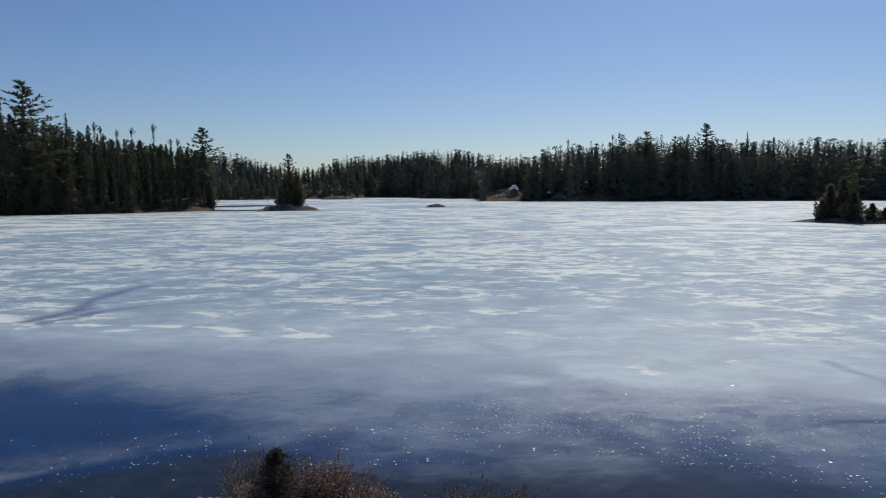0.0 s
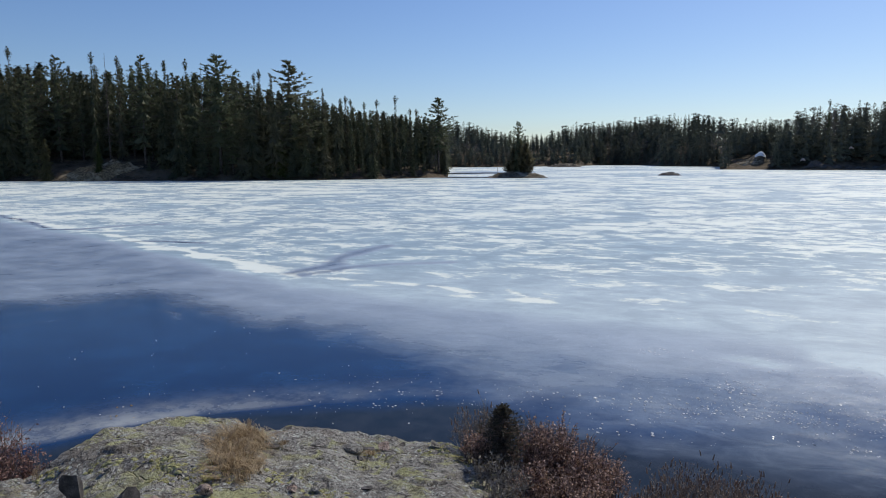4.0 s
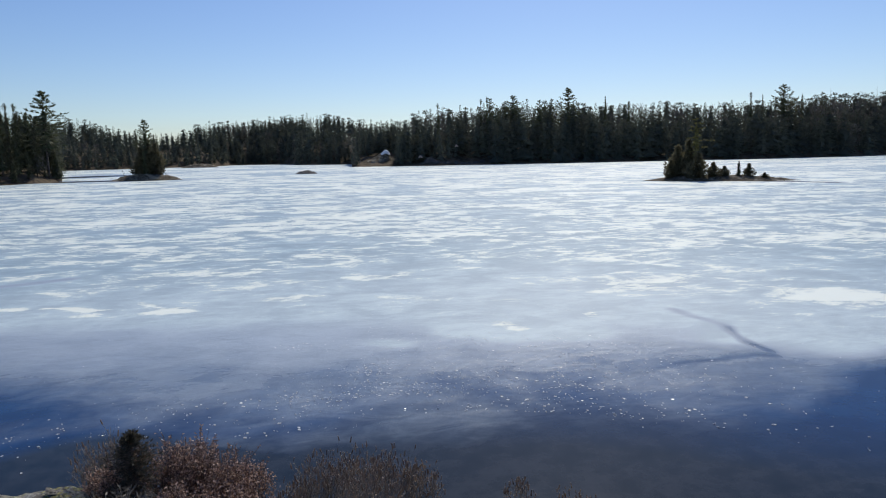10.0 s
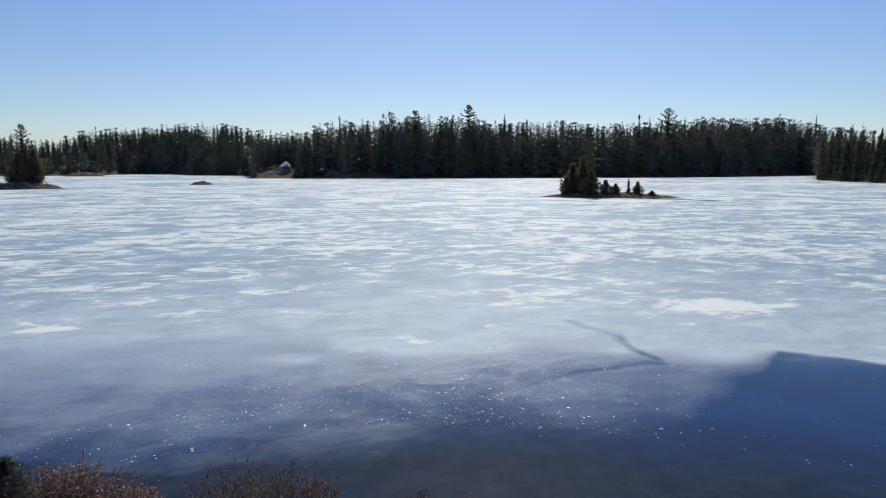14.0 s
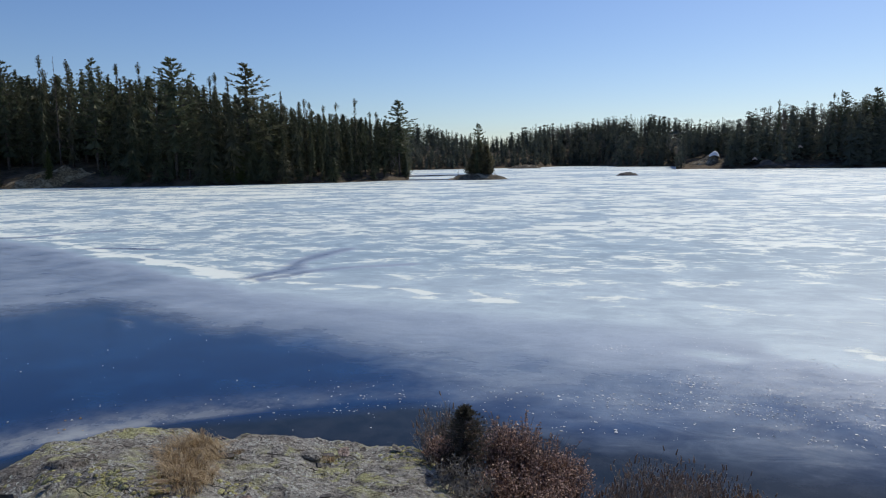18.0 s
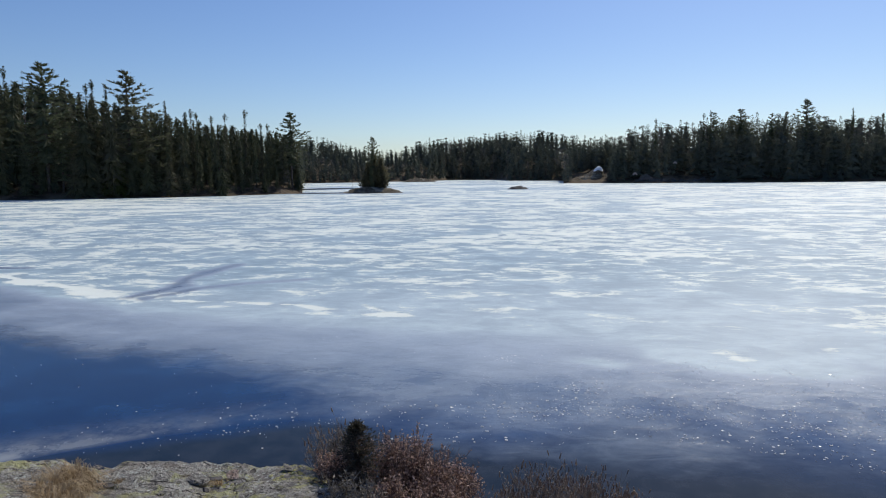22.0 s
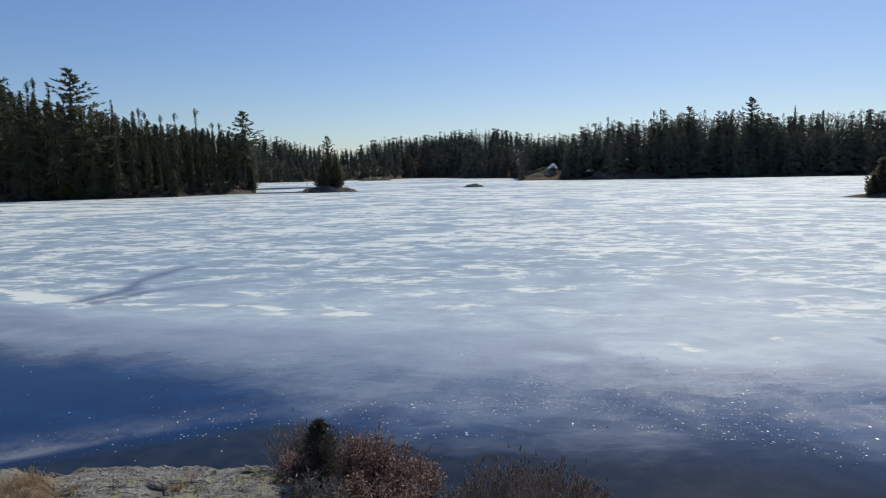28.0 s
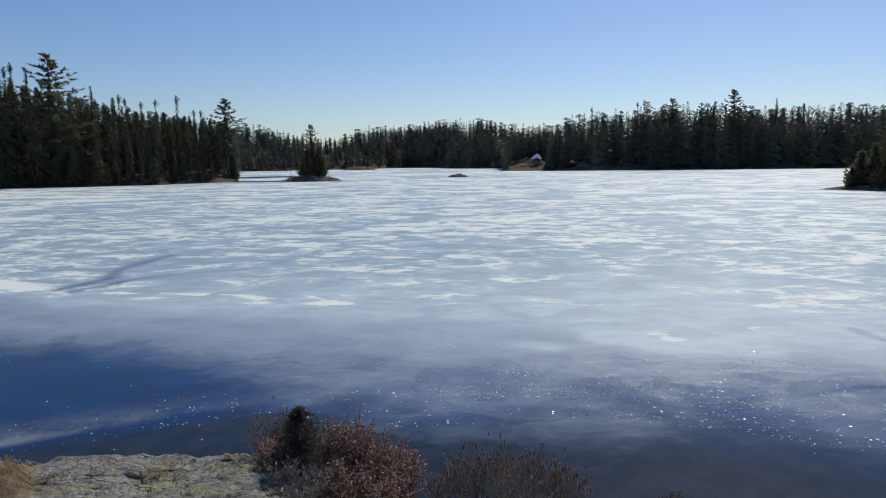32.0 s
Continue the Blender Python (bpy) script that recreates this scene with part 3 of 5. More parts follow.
# white ridges pushed up along the edge of the grey ice
RIDGES = (
    (((42.3, 26.4), (39.9, 25.2)), 0.45), (((38.6, 23.6), (36.8, 22.3), (35.0, 21.1), (33.4, 20.1)), 0.34), (((33.1, 19.6), (31.7, 19.3)), 0.24),
    (((28.0, 17.9), (24.7, 17.3), (21.9, 16.5)), 0.17), (((20.5, 16.4), (18.1, 16.0), (15.8, 15.5)), 0.13), (((14.0, 15.8), (12.7, 15.2)), 0.13), (((47, 33.6), (44.0, 33.4)), 0.4),
)


# thin pale streaks on the dark ice by the leaning cedar, painting ripple sheen
RIPPLES = (((56, 17.0), (50.5, 16.4)), ((55, 16.2), (49.5, 15.8)), ((56, 15.5), (51, 15.2)), ((53, 14.7), (47, 15.0)), ((57, 14.4), (54, 14.2)), ((45, 15.6), (39, 14.0)))


def build_bedrock():
    azs = np.r_[np.linspace(-180, -62, 60), np.linspace(-60, -1, 90), np.linspace(0, 66, 330), np.linspace(68, 180, 60)]
    rs = np.r_[np.linspace(0.0, 3.0, 20), np.linspace(3.08, 6.6, 110), np.geomspace(6.8, 44, 18)]
    v, f = polar_grid(azs.tolist(), rs.tolist(), near_z)
    ob = mesh_ob("bedrock", v, f, M_ROCK, smooth=True)
    tagged(ob, "grey granite bedrock with lichen, moss and cracks", "bedrock", kind="structure")


build_ground()
build_ice()
build_bedrock()

# ---- trees ----


def tube(path, radii, sides=5):
    """Vertices and faces of a tapered round stick along a path."""
    v, f = [], []
    for i, p in enumerate(path):
        d = (path[min(i + 1, len(path) - 1)] - path[max(i - 1, 0)]).normalized()
        u = d.orthogonal().normalized()
        w = d.cross(u)
        for s in range(sides):
            a = 2 * math.pi * s / sides
            v.append(p + (u * math.cos(a) + w * math.sin(a)) * radii[i])
    for i in range(len(path) - 1):
        for s in range(sides):
            t = (s + 1) % sides
            f.append((i * sides + s, i * sides + t, (i + 1) * sides + t, (i + 1) * sides + s))
    f.append(tuple(range(sides))[::-1])
    f.append(tuple((len(path) - 1) * sides + s for s in range(sides)))
    return v, f


class Soup:
    """Collects loose geometry for one mesh."""

    def __init__(self):
        self.v, self.f = [], []

    def add(self, v, f):
        n = len(self.v)
        self.v.extend(v)
        self.f.extend(tuple(i + n for i in q) for q in f)

    def stick(self, path, radii, sides=4):
        self.add(*tube(path, radii, sides))

    def spray(self, p, d, length, width, rng, bend=0.0):
        """A narrow pointed needle spray: two triangles with a fold."""
        side = d.cross(Vector((rng.uniform(-1, 1), rng.uniform(-1, 1), rng.uniform(-1, 1)))).normalized() * width
        tip = p + d * length + Vector((0, 0, -bend * length))
        mid = p + d * length * 0.45
        n = len(self.v)
        self.v.extend((p, mid + side, tip, mid - side))
        self.f.extend(((n, n + 1, n + 2), (n, n + 2, n + 3)))


    def skirts(self, h, reach, gap, tiers, points, rng, at=None, droop=0.6):
        """Overlapping ragged tiers of drooping boughs that follow the crown's outline, smaller towards the tip."""
        o = at or Vector((0, 0, 0))
        for i in range(tiers):
            u = 1 - (1 - (i + rng.uniform(0.0, 1.0)) / tiers) ** 1.5
            rad = reach(u) * rng.uniform(0.6, 1.1)
            z = h * (gap + (1 - gap) * min(0.985, u))
            shift = Vector((rng.uniform(-.3, .3), rng.uniform(-.3, .3), 0)) * rad
            n, spin = len(self.v), rng.uniform(0, 6.28)
            self.v.append(o + shift * .5 + Vector((0, 0, min(h, z + rng.uniform(.5, .9) * rad))))
            for s in range(points * 2):
                q = rad * (rng.uniform(0.65, 1.35) if s % 2 else rng.uniform(0.25, 0.6))
                a = spin + math.pi * (s + rng.uniform(-.45, .45)) / points
                self.v.append(o + shift + Vector((math.cos(a) * q, math.sin(a) * q, z - droop * q * rng.uniform(0.3, 1.6))))
            for s in range(points * 2):
                self.f.append((n, n + 1 + s, n + 1 + (s + 1) % (points * 2)))


def spruce_crown(rng, h, wide, branches, sprays, gap=0.05, power=0.9, size=1.0, ragged=0.35, club=0.0):
    """A spruce or fir: drooping branches of uneven length with hanging needle sprays, at times with a dense club at the top."""
    s = Soup()
    lobes = [(rng.uniform(0, 6.28), rng.uniform(0.05, 0.95), rng.uniform(-1, 1)) for _ in range(22)]

    def reach(u):
        w = wide * (1 - u) ** power
        if club:
            w = w * (1 - 0.35 * math.exp(-((u - 0.84) / 0.05) ** 2)) + club * math.exp(-((u - 0.93) / 0.035) ** 2)
        return w

    for i in range(branches):
        u = rng.random() ** (1.1 if wide > 1.6 else 0.9)
        if club and rng.random() < 0.20:
            u = rng.gauss(0.93, 0.025)
        u = min(0.985, u)
        a = rng.uniform(0, 2 * math.pi)
        bulge = sum(w * math.exp(-((u - c) / 0.07) ** 2) * max(0, math.cos(a - p)) for p, c, w in lobes)
        ln = (reach(u) * (1 + ragged * bulge) + 0.05 * size) * rng.uniform(0.5, 1.15)
        z = h * (gap + (1 - gap) * u)
        out = Vector((math.cos(a), math.sin(a), 0))
        droop = 0.45 * (1 - u) - 0.35 * u
        g = size * (0.46 + 0.54 * (1 - u))
        for k in range(sprays):
            q = 0.35 + 0.65 * (k + rng.random()) / sprays
            p = out * ln * q + Vector((0, 0, z - droop * ln * q))
            d = (out * 0.8 + Vector((rng.uniform(-.7, .7), rng.uniform(-.7, .7), rng.uniform(-.8, .25)))).normalized()
            s.spray(p, d, g * rng.uniform(0.28, 0.66), g * rng.uniform(0.06, 0.12), rng, 0.2)
    s.spray(Vector((0, 0, h * 0.955)), Vector((0, 0, 1)), h * 0.045, 0.05 * size, rng)
    s.skirts(h, lambda u: (0.66 if wide > 1.6 else 0.85) * reach(u), gap, 40 if wide > 1.6 else 34, 8 if wide > 1.6 else 6, rng)
    return s


def pine_crown(rng, h, wide, limbs, clumps, base=0.3, size=1.0, cone=0.5, sweep=0.5):
    """A white pine: single limbs of uneven length that sweep up at the tips and carry brushes of needles, with sky between the tips."""
    s, wood = Soup(), Soup()

    def reach(u):
        return wide * math.tanh(cone * (1 - u) * h * (1 - base) / wide)

    for i in range(limbs):
        u = ((i + rng.random()) / limbs) ** 0.8
        z = h * (base + (0.985 - base) * u)
        ln = (reach(u) * (0.6 + 0.4 * min(1, u * 4)) + 0.08) * rng.choice((0.6, 0.8, 0.95, 1.0, 1.15)) * rng.uniform(0.85, 1.1)
        a = i * 2.4 + rng.uniform(-.7, .7)
        out = Vector((math.cos(a), math.sin(a), 0))
        lift = ln * sweep * (0.15 + 0.85 * u)
        path = [Vector((0, 0, z - lift * .6)), out * ln * 0.55 + Vector((0, 0, z - lift * 0.35)), out * ln + Vector((0, 0, z + lift * .3))]
        wood.stick(path, (0.025 * size + 0.006 * ln, 0.018 * size, 0.006 * size), 3)
        n = max(6, int(clumps * (0.35 + 0.65 * ln / wide)))
        for c in range(n):
            q = 0.10 + 0.90 * (c + rng.random()) / n
            p = path[0].lerp(path[1], q * 2) if q < 0.5 else path[1].lerp(path[2], q * 2 - 1)
            p = p + Vector((rng.gauss(0, 1), rng.gauss(0, 1), rng.gauss(0.1, .6))) * (0.03 + ln * 0.05)
            along = (path[2] - path[1]).normalized() * 1.1
            for k in range(6):
                d = (along + Vector((rng.uniform(-.8, .8), rng.uniform(-.8, .8), rng.uniform(-.35, .75)))).normalized()
                s.spray(p, d, size * rng.uniform(0.26, 0.56), size * rng.uniform(0.040, 0.075), rng)
    for k in range(14):
        d = Vector((rng.uniform(-.4, .4), rng.uniform(-.4, .4), 1)).normalized()
        s.spray(Vector((0, 0, h * rng.uniform(0.93, 0.965))), d, size * rng.uniform(.3, .5), 0.045 * size, rng)
    s.skirts(h * 0.95, lambda u: 0.30 * reach(u), base, 30, 6, rng, None, 0.3)
    return s, wood


def tree(name, crown, trunk_h, trunk_r, mat, label, category, group, limbs=None, lean=0.0):
    ob = new(name)
    path = [Vector((lean * (z / trunk_h) ** 2, 0, z)) for z in np.linspace(-0.4, trunk_h, 7)]
    v, f = tube(path, [trunk_r * (1 - 0.88 * i / 6) for i in range(7)], 7)
    mesh_ob("trunk", v, f, M_BARK, ob, True)
    if limbs is not None:
        tagged(mesh_ob("limbwork", limbs.v, limbs.f, M_BARK, ob), kind="stuff")
    if crown is not None:
        mesh_ob("crown", crown.v, crown.f, mat, ob)
    return tagged(ob, label, category, group)


def tree_pose(x, y, z, h, spin, sx=1.0):
    return Matrix.LocRotScale((x, y, z), Euler((0, 0, spin)), (h * sx, h * sx, h))


rng = random.Random(11)
# unit prototypes, 10 m high, reused at other heights
PROTO = {}


def proto(kind, i):
    key = (kind, i)
    if key in PROTO:
        return PROTO[key], False
    r = random.Random(sum(map(ord, kind)) * 13 + i)
    if kind == "spruce":
        c = spruce_crown(r, 10, (0.95, 1.10, 1.25, 0.90)[i], 265, 4, 0.03, 0.62, 0.52, 0.6, (0.22, 0.0, 0.15, 0.27)[i])
        ob = tree("spruce_tree", c, 9.9, 0.10, M_SPRUCE, "dark green black spruce with a narrow spire", "spruce", "spruces along the shore")
    elif kind == "fir":
        c = spruce_crown(r, 10, (2.1, 2.5, 1.9, 2.8)[i], 310, 4, 0.02, (0.70, 0.60, 0.78, 0.55)[i], 0.70, 1.0)
        ob = tree("fir_tree", c, 9.9, 0.13, M_SPRUCE, "dense dark fir with branches to the ground", "fir", "firs along the shore")
    elif kind == "pine":
        wd, lb, cl, bs, pt, sw = ((2.7, 58, 9, .08, .60, .30), (2.4, 54, 9, .12, .75, .40), (2.3, 56, 9, .05, .50, .45), (2.6, 56, 9, .14, .90, .35))[i]
        c, w = pine_crown(r, 10, wd, lb, cl, bs, 0.70, pt, sw)
        ob = tree("pine_tree", c, 9.8, 0.15, M_PINE, "tall white pine with upswept plumes", "pine", "pines along the shore", w)
    elif kind == "plume":
        c, w = pine_crown(r, 10, (2.3, 2.3, 2.8, 2.0)[i], (58, 62, 66, 48)[i], 12, (.30, .24, .12, .40)[i], 0.70, (.55, .80, .58, .75)[i], .55)
        ob = tree("pine_tree", c, 9.8, 0.12, M_PINE, "tall white pine with open upswept limbs", "pine", "pines along the shore", w)
    elif kind == "bush":
        c = Soup()
        for k in range(1500):
            a, u = r.uniform(0, 6.28), r.random()
            q = (2.6 + 1.5 * math.sin(3 * a + i)) * math.sin(min(1, u * 1.15 + .12) * math.pi) ** .6 * math.sqrt(r.random())
            d = Vector((math.cos(a) * .6 + r.uniform(-.5, .5), math.sin(a) * .6 + r.uniform(-.5, .5), r.uniform(-.2, 1))).normalized()
            c.spray(Vector((math.cos(a) * q, math.sin(a) * q, 9.2 * u)), d, r.uniform(.7, 1.6), r.uniform(.14, .3), r)
        c.skirts(6.5, lambda u: 2.0 * (1 - u) ** .6, .0, 16, 6, r, None, .3)
        ob = tree("bush", c, 8.5, 0.2, M_BUSH, "ragged evergreen bush on a rocky islet", "bush", "bushes on the islets")
    elif kind == "sparse":
        c, w = pine_crown(r, 10, 2.4, 15, 10, 0.38, 0.75, .9, .1)
        ob = tree("pine_tree", c, 9.8, 0.13, M_YELLOWPINE, "spindly pine with few yellowish limbs", "pine", "pines along the shore", w)
    elif kind == "cedar":
        c = spruce_crown(r, 10, 2.4, 560, 5, 0.0, 0.7, 0.9, 0.7)
        ob = tree("cedar_tree", c, 9.6, 0.14, M_CEDAR, "olive green bushy cedar by the water", "cedar", "cedars along the shore")
    else:
        w = Soup()
        for k in range(40):
            z = r.uniform(2, 9.6)
            a = r.uniform(0, 6.28)
            ln = (10.5 - z) * 0.16 * r.uniform(0.4, 1)
            w.stick([Vector((0, 0, z)), Vector((math.cos(a) * ln, math.sin(a) * ln, z - 0.2 * ln))], (0.03, 0.01), 3)
        ob = tree("dead_tree", None, 9.9, 0.09, M_BARK, "bare grey dead spruce", "dead tree", "dead trees along the shore", w)
    PROTO[key] = ob
    return ob, True


def grow(kind, i, m):
    """The first tree of a kind, or a copy of it, at a pose with its own size."""
    ob, fresh = proto(kind, i)
    if fresh:
        ob.matrix_basis = m
        return ob
    keep = ob.matrix_basis.copy()
    ob.matrix_basis = Matrix()
    made = copy_thing(ob, m)
    ob.matrix_basis = keep
    return made


def plant(kind, i, az, r, tan_top, spin=None, fat=1.0):
    """A tree at a bearing and distance whose top reaches that tangent above eye level."""
    z = land_z(az, r)
    h = max(1.5, 3.0 + tan_top * r - z)
    p = at_az(az, r, z - 0.05)
    spin = rng.uniform(0, 6.28) if spin is None else spin
    m = tree_pose(p.x, p.y, p.z, h / 10.0, spin, fat)
    return grow(kind, i, m)


def forest_left():
    rows = ((0.8, 2.6, .10, .34), (2.6, 3.0, .45, .86), (6.5, 2.9, .60, .94), (11, 2.2, .80, 1.0), (17, 1.8, .86, 1.0), (23, 1.6, .90, 1.0), (13, 6.0, .96, 1.06))
    for row, (d0, step, lo, hi) in enumerate(rows):
        az = 18.6 + row * 0.1
        while az < 64:
            r = shore(az) + d0 + rng.uniform(-0.6, 1.6)
            narrow = 0.62 if az < 29 else 1.0
            if row < 3 and 40.5 < az < 48.2:
                az += math.degrees(step / r)
                continue
            sk = interp(az, SKY_LEFT) * rng.uniform(lo, hi) * (1.03 if az > 38 and 1 < row < 6 else 1.0)
            pick = rng.random()
            if az > 29:
                kind = "spruce" if pick < .14 else "fir" if pick < .52 else "pine" if pick < .98 else "dead"
            else:
                kind = "spruce" if pick < .62 else "fir" if pick < .84 else "pine" if pick < .97 else "dead"
            fat = rng.uniform(0.9, 1.25)
            if row == 5:
                kind, fat = "fir", rng.uniform(1.1, 1.4)
            elif row == 6:
                kind, fat = "spruce", rng.uniform(.6, .85)
            elif kind == "spruce":
                fat *= 1.15
            elif row == 0:
                kind, fat = "cedar" if pick < .3 else "fir", rng.uniform(1.2, 1.7)
            if kind == "dead":
                fat = 0.7
            plant(kind, rng.randrange(4), az, r, sk, fat=fat)
            az += math.degrees(step * narrow / r) * rng.uniform(0.6, 1.4)
    # the tall ones that stand out
    for kind, i, az, d, tn, fat in (("plume", 1, 36.4, 2.5, .1421, 1.35), ("plume", 2, 31.0, 5, .1381, 1.6), ("plume", 0, 19.1, 1.8, .0887, 1.5), ("plume", 2, 54.7, 12, .158, 1.6), ("pine", 3, 41.8, 8, .137, .9), ("pine", 1, 47.4, 9, .131, .9), ("pine", 2, 52.0, 10, .136, .8),
                                   ("spruce", 0, 20.9, 6, .0735, .8), ("spruce", 3, 21.4, 6, .074, .8), ("spruce", 0, 22.6, 5, .0926, .8), ("spruce", 3, 24.1, 6, .087, .75), ("spruce", 0, 25.1, 6, .0835, .8), ("spruce", 3, 26.2, 6, .0878, .7), ("spruce", 0, 26.6, 7, .0919, .75), ("spruce", 2, 27.0, 6, .0881, .8), ("spruce", 1, 28.4, 7, .1018, .8),
                                   ("spruce", 1, 32.4, 8, .1205, .7), ("spruce", 3, 33.3, 8, .126, .7), ("spruce", 0, 33.7, 8, .1206, .7), ("dead", 0, 37.6, 7, .132, .8), ("spruce", 0, 38.7, 9, .1364, .65), ("spruce", 2, 40.2, 9, .1331, .65), ("spruce", 3, 43.4, 9, .136, .65), ("dead", 2, 44.2, 9, .139, .8), ("spruce", 0, 45.1, 9, .139, .65), ("spruce", 3, 50.2, 10, .1395, .65), ("spruce", 0, 52.5, 10, .1413, .65), ("spruce", 2, 56.7, 10, .126, .8), ("spruce", 1, 57.3, 10, .1263, .8)):
        plant(kind, i, az, shore(az) + d, tn, fat=fat)


def forest_right():
    for row, (d0, step, lo, hi) in enumerate(((1.2, 1.9, .40, .80), (5, 1.9, .68, .94), (12, 2.0, .84, 1.0), (20, 2.0, .90, 1.03))):
        az = -47.0
        while az > -63:
            r = shore(az) + d0 + rng.uniform(-1, 1.5)
            pick = rng.random()
            kind = "spruce" if pick < .35 else "fir" if pick < .75 or row == 0 else "pine"
            plant(kind, rng.randrange(4), az, r, interp(az, SKY_RIGHT) * rng.uniform(lo, hi), fat=rng.uniform(0.9, 1.2))
            az -= math.degrees(step / r) * rng.uniform(0.75, 1.3)
    for kind, i, az, d, tn, fat in (("pine", 1, -56.6, 8, .0794, .9), ("spruce", 2, -55.0, 8, .0732, .8), ("pine", 3, -51.9, 6, .0610, .9), ("spruce", 1, -48.8, 7, .0565, .7), ("dead", 1, -49.4, 9, .0605, .7)):
        plant(kind, i, az, shore(az) + d, tn, fat=fat)


def brown(az):
    """Share of bare broadleaf trees among the far conifers."""
    return interp(az, ((-50, .6), (-40, .65), (-30, .35), (-24, .15), (-14, .12), (-3, .12), (8, .14), (13, .08), (20, .06)))


def far_crown(kind, r_):
    """A far tree of unit height, as loose triangles round a dark core."""
    s = Soup()
    if kind == "bare":
        for k in range(130):
            a, u = r_.uniform(0, 6.28), r_.uniform(0.25, 0.93)
            q = 0.13 * math.sin(math.pi * min(1, u)) ** 0.7 * r_.random() ** 0.5
            p = Vector((math.cos(a) * q, math.sin(a) * q, u))
            d = Vector((math.cos(a) * .45 + r_.uniform(-.2, .2), math.sin(a) * .45 + r_.uniform(-.2, .2), 1)).normalized()
            e = d.cross(Vector((r_.uniform(-1, 1), r_.uniform(-1, 1), .1))).normalized() * r_.uniform(.003, .006)
            n = len(s.v)
            s.v.extend((p - e, p + e, p + d * r_.uniform(.06, .13)))
            s.f.append((n, n + 1, n + 2))
        return s

    def leaf(p, d, ln, w):
        e = d.cross(Vector((r_.uniform(-1, 1), r_.uniform(-1, 1), r_.uniform(-1, 1)))).normalized() * w
        n = len(s.v)
        s.v.extend((p - e, p + e, p + d * ln))
        s.f.append((n, n + 1, n + 2))

    if kind == "pine":
        wide, full = r_.uniform(.15, .21), r_.uniform(.38, .5)
        for c in range(19):
            u = r_.uniform(.16, .95) if c else .955
            a = r_.uniform(0, 6.28)
            q = wide * max(0.0, 1 - (max(0, u - full) / (1 - full)) ** 1.6) * r_.uniform(.45, 1.0) if c else 0
            rad = r_.uniform(.045, .085) * (1 - .45 * u)
            o = Vector((math.cos(a) * q, math.sin(a) * q, u))
            for k in range(34):
                g = Vector((r_.gauss(0, .55), r_.gauss(0, .55), r_.gauss(0, .38))) * rad
                d = (g.normalized() + Vector((0, 0, .5))).normalized()
                leaf(o + g, d, r_.uniform(.018, .036), r_.uniform(.005, .010))
        s.skirts(.95, lambda u: .72 * wide * max(.02, 1 - (max(0, u - full) / (1 - full)) ** 1.5), .04, 24, 4, r_, None, .3)
    else:
        wide = r_.uniform(.075, .10) if kind == "spruce" else r_.uniform(.13, .17)
        for k in range(400):
            u, a = r_.random() ** .95, r_.uniform(0, 6.28)
            q = wide * (1 - u) ** .7 * r_.uniform(.6, 1.2) + .004
            o = Vector((math.cos(a), math.sin(a), 0))
            d = (o * .7 + Vector((r_.uniform(-.5, .5), r_.uniform(-.5, .5), r_.uniform(-.7, .25)))).normalized()
            leaf(o * q + Vector((0, 0, .02 + .96 * u)), d, r_.uniform(.02, .045) * (1.1 - .5 * u), r_.uniform(.006, .012) * (1.1 - .5 * u))
        leaf(Vector((0, 0, .95)), Vector((0, 0, 1)), .05, .006)
        s.skirts(.98, lambda u: .90 * wide * (1 - u) ** .8, .0, 26, 4, r_)
    return s


FAR = {}
for _kind, _count in (("pine", 9), ("spruce", 5), ("fir", 6), ("bare", 5)):
    for _i in range(_count):
        _c = far_crown(_kind, random.Random(_i * 31 + len(_kind)))
        _tri = [t for q in _c.f for t in (((q[0], q[1], q[2]),) if len(q) == 3 else ((q[0], q[1], q[2]), (q[0], q[2], q[3])))]
        FAR.setdefault(_kind, []).append((np.array([tuple(v) for v in _c.v]), np.array(_tri)))


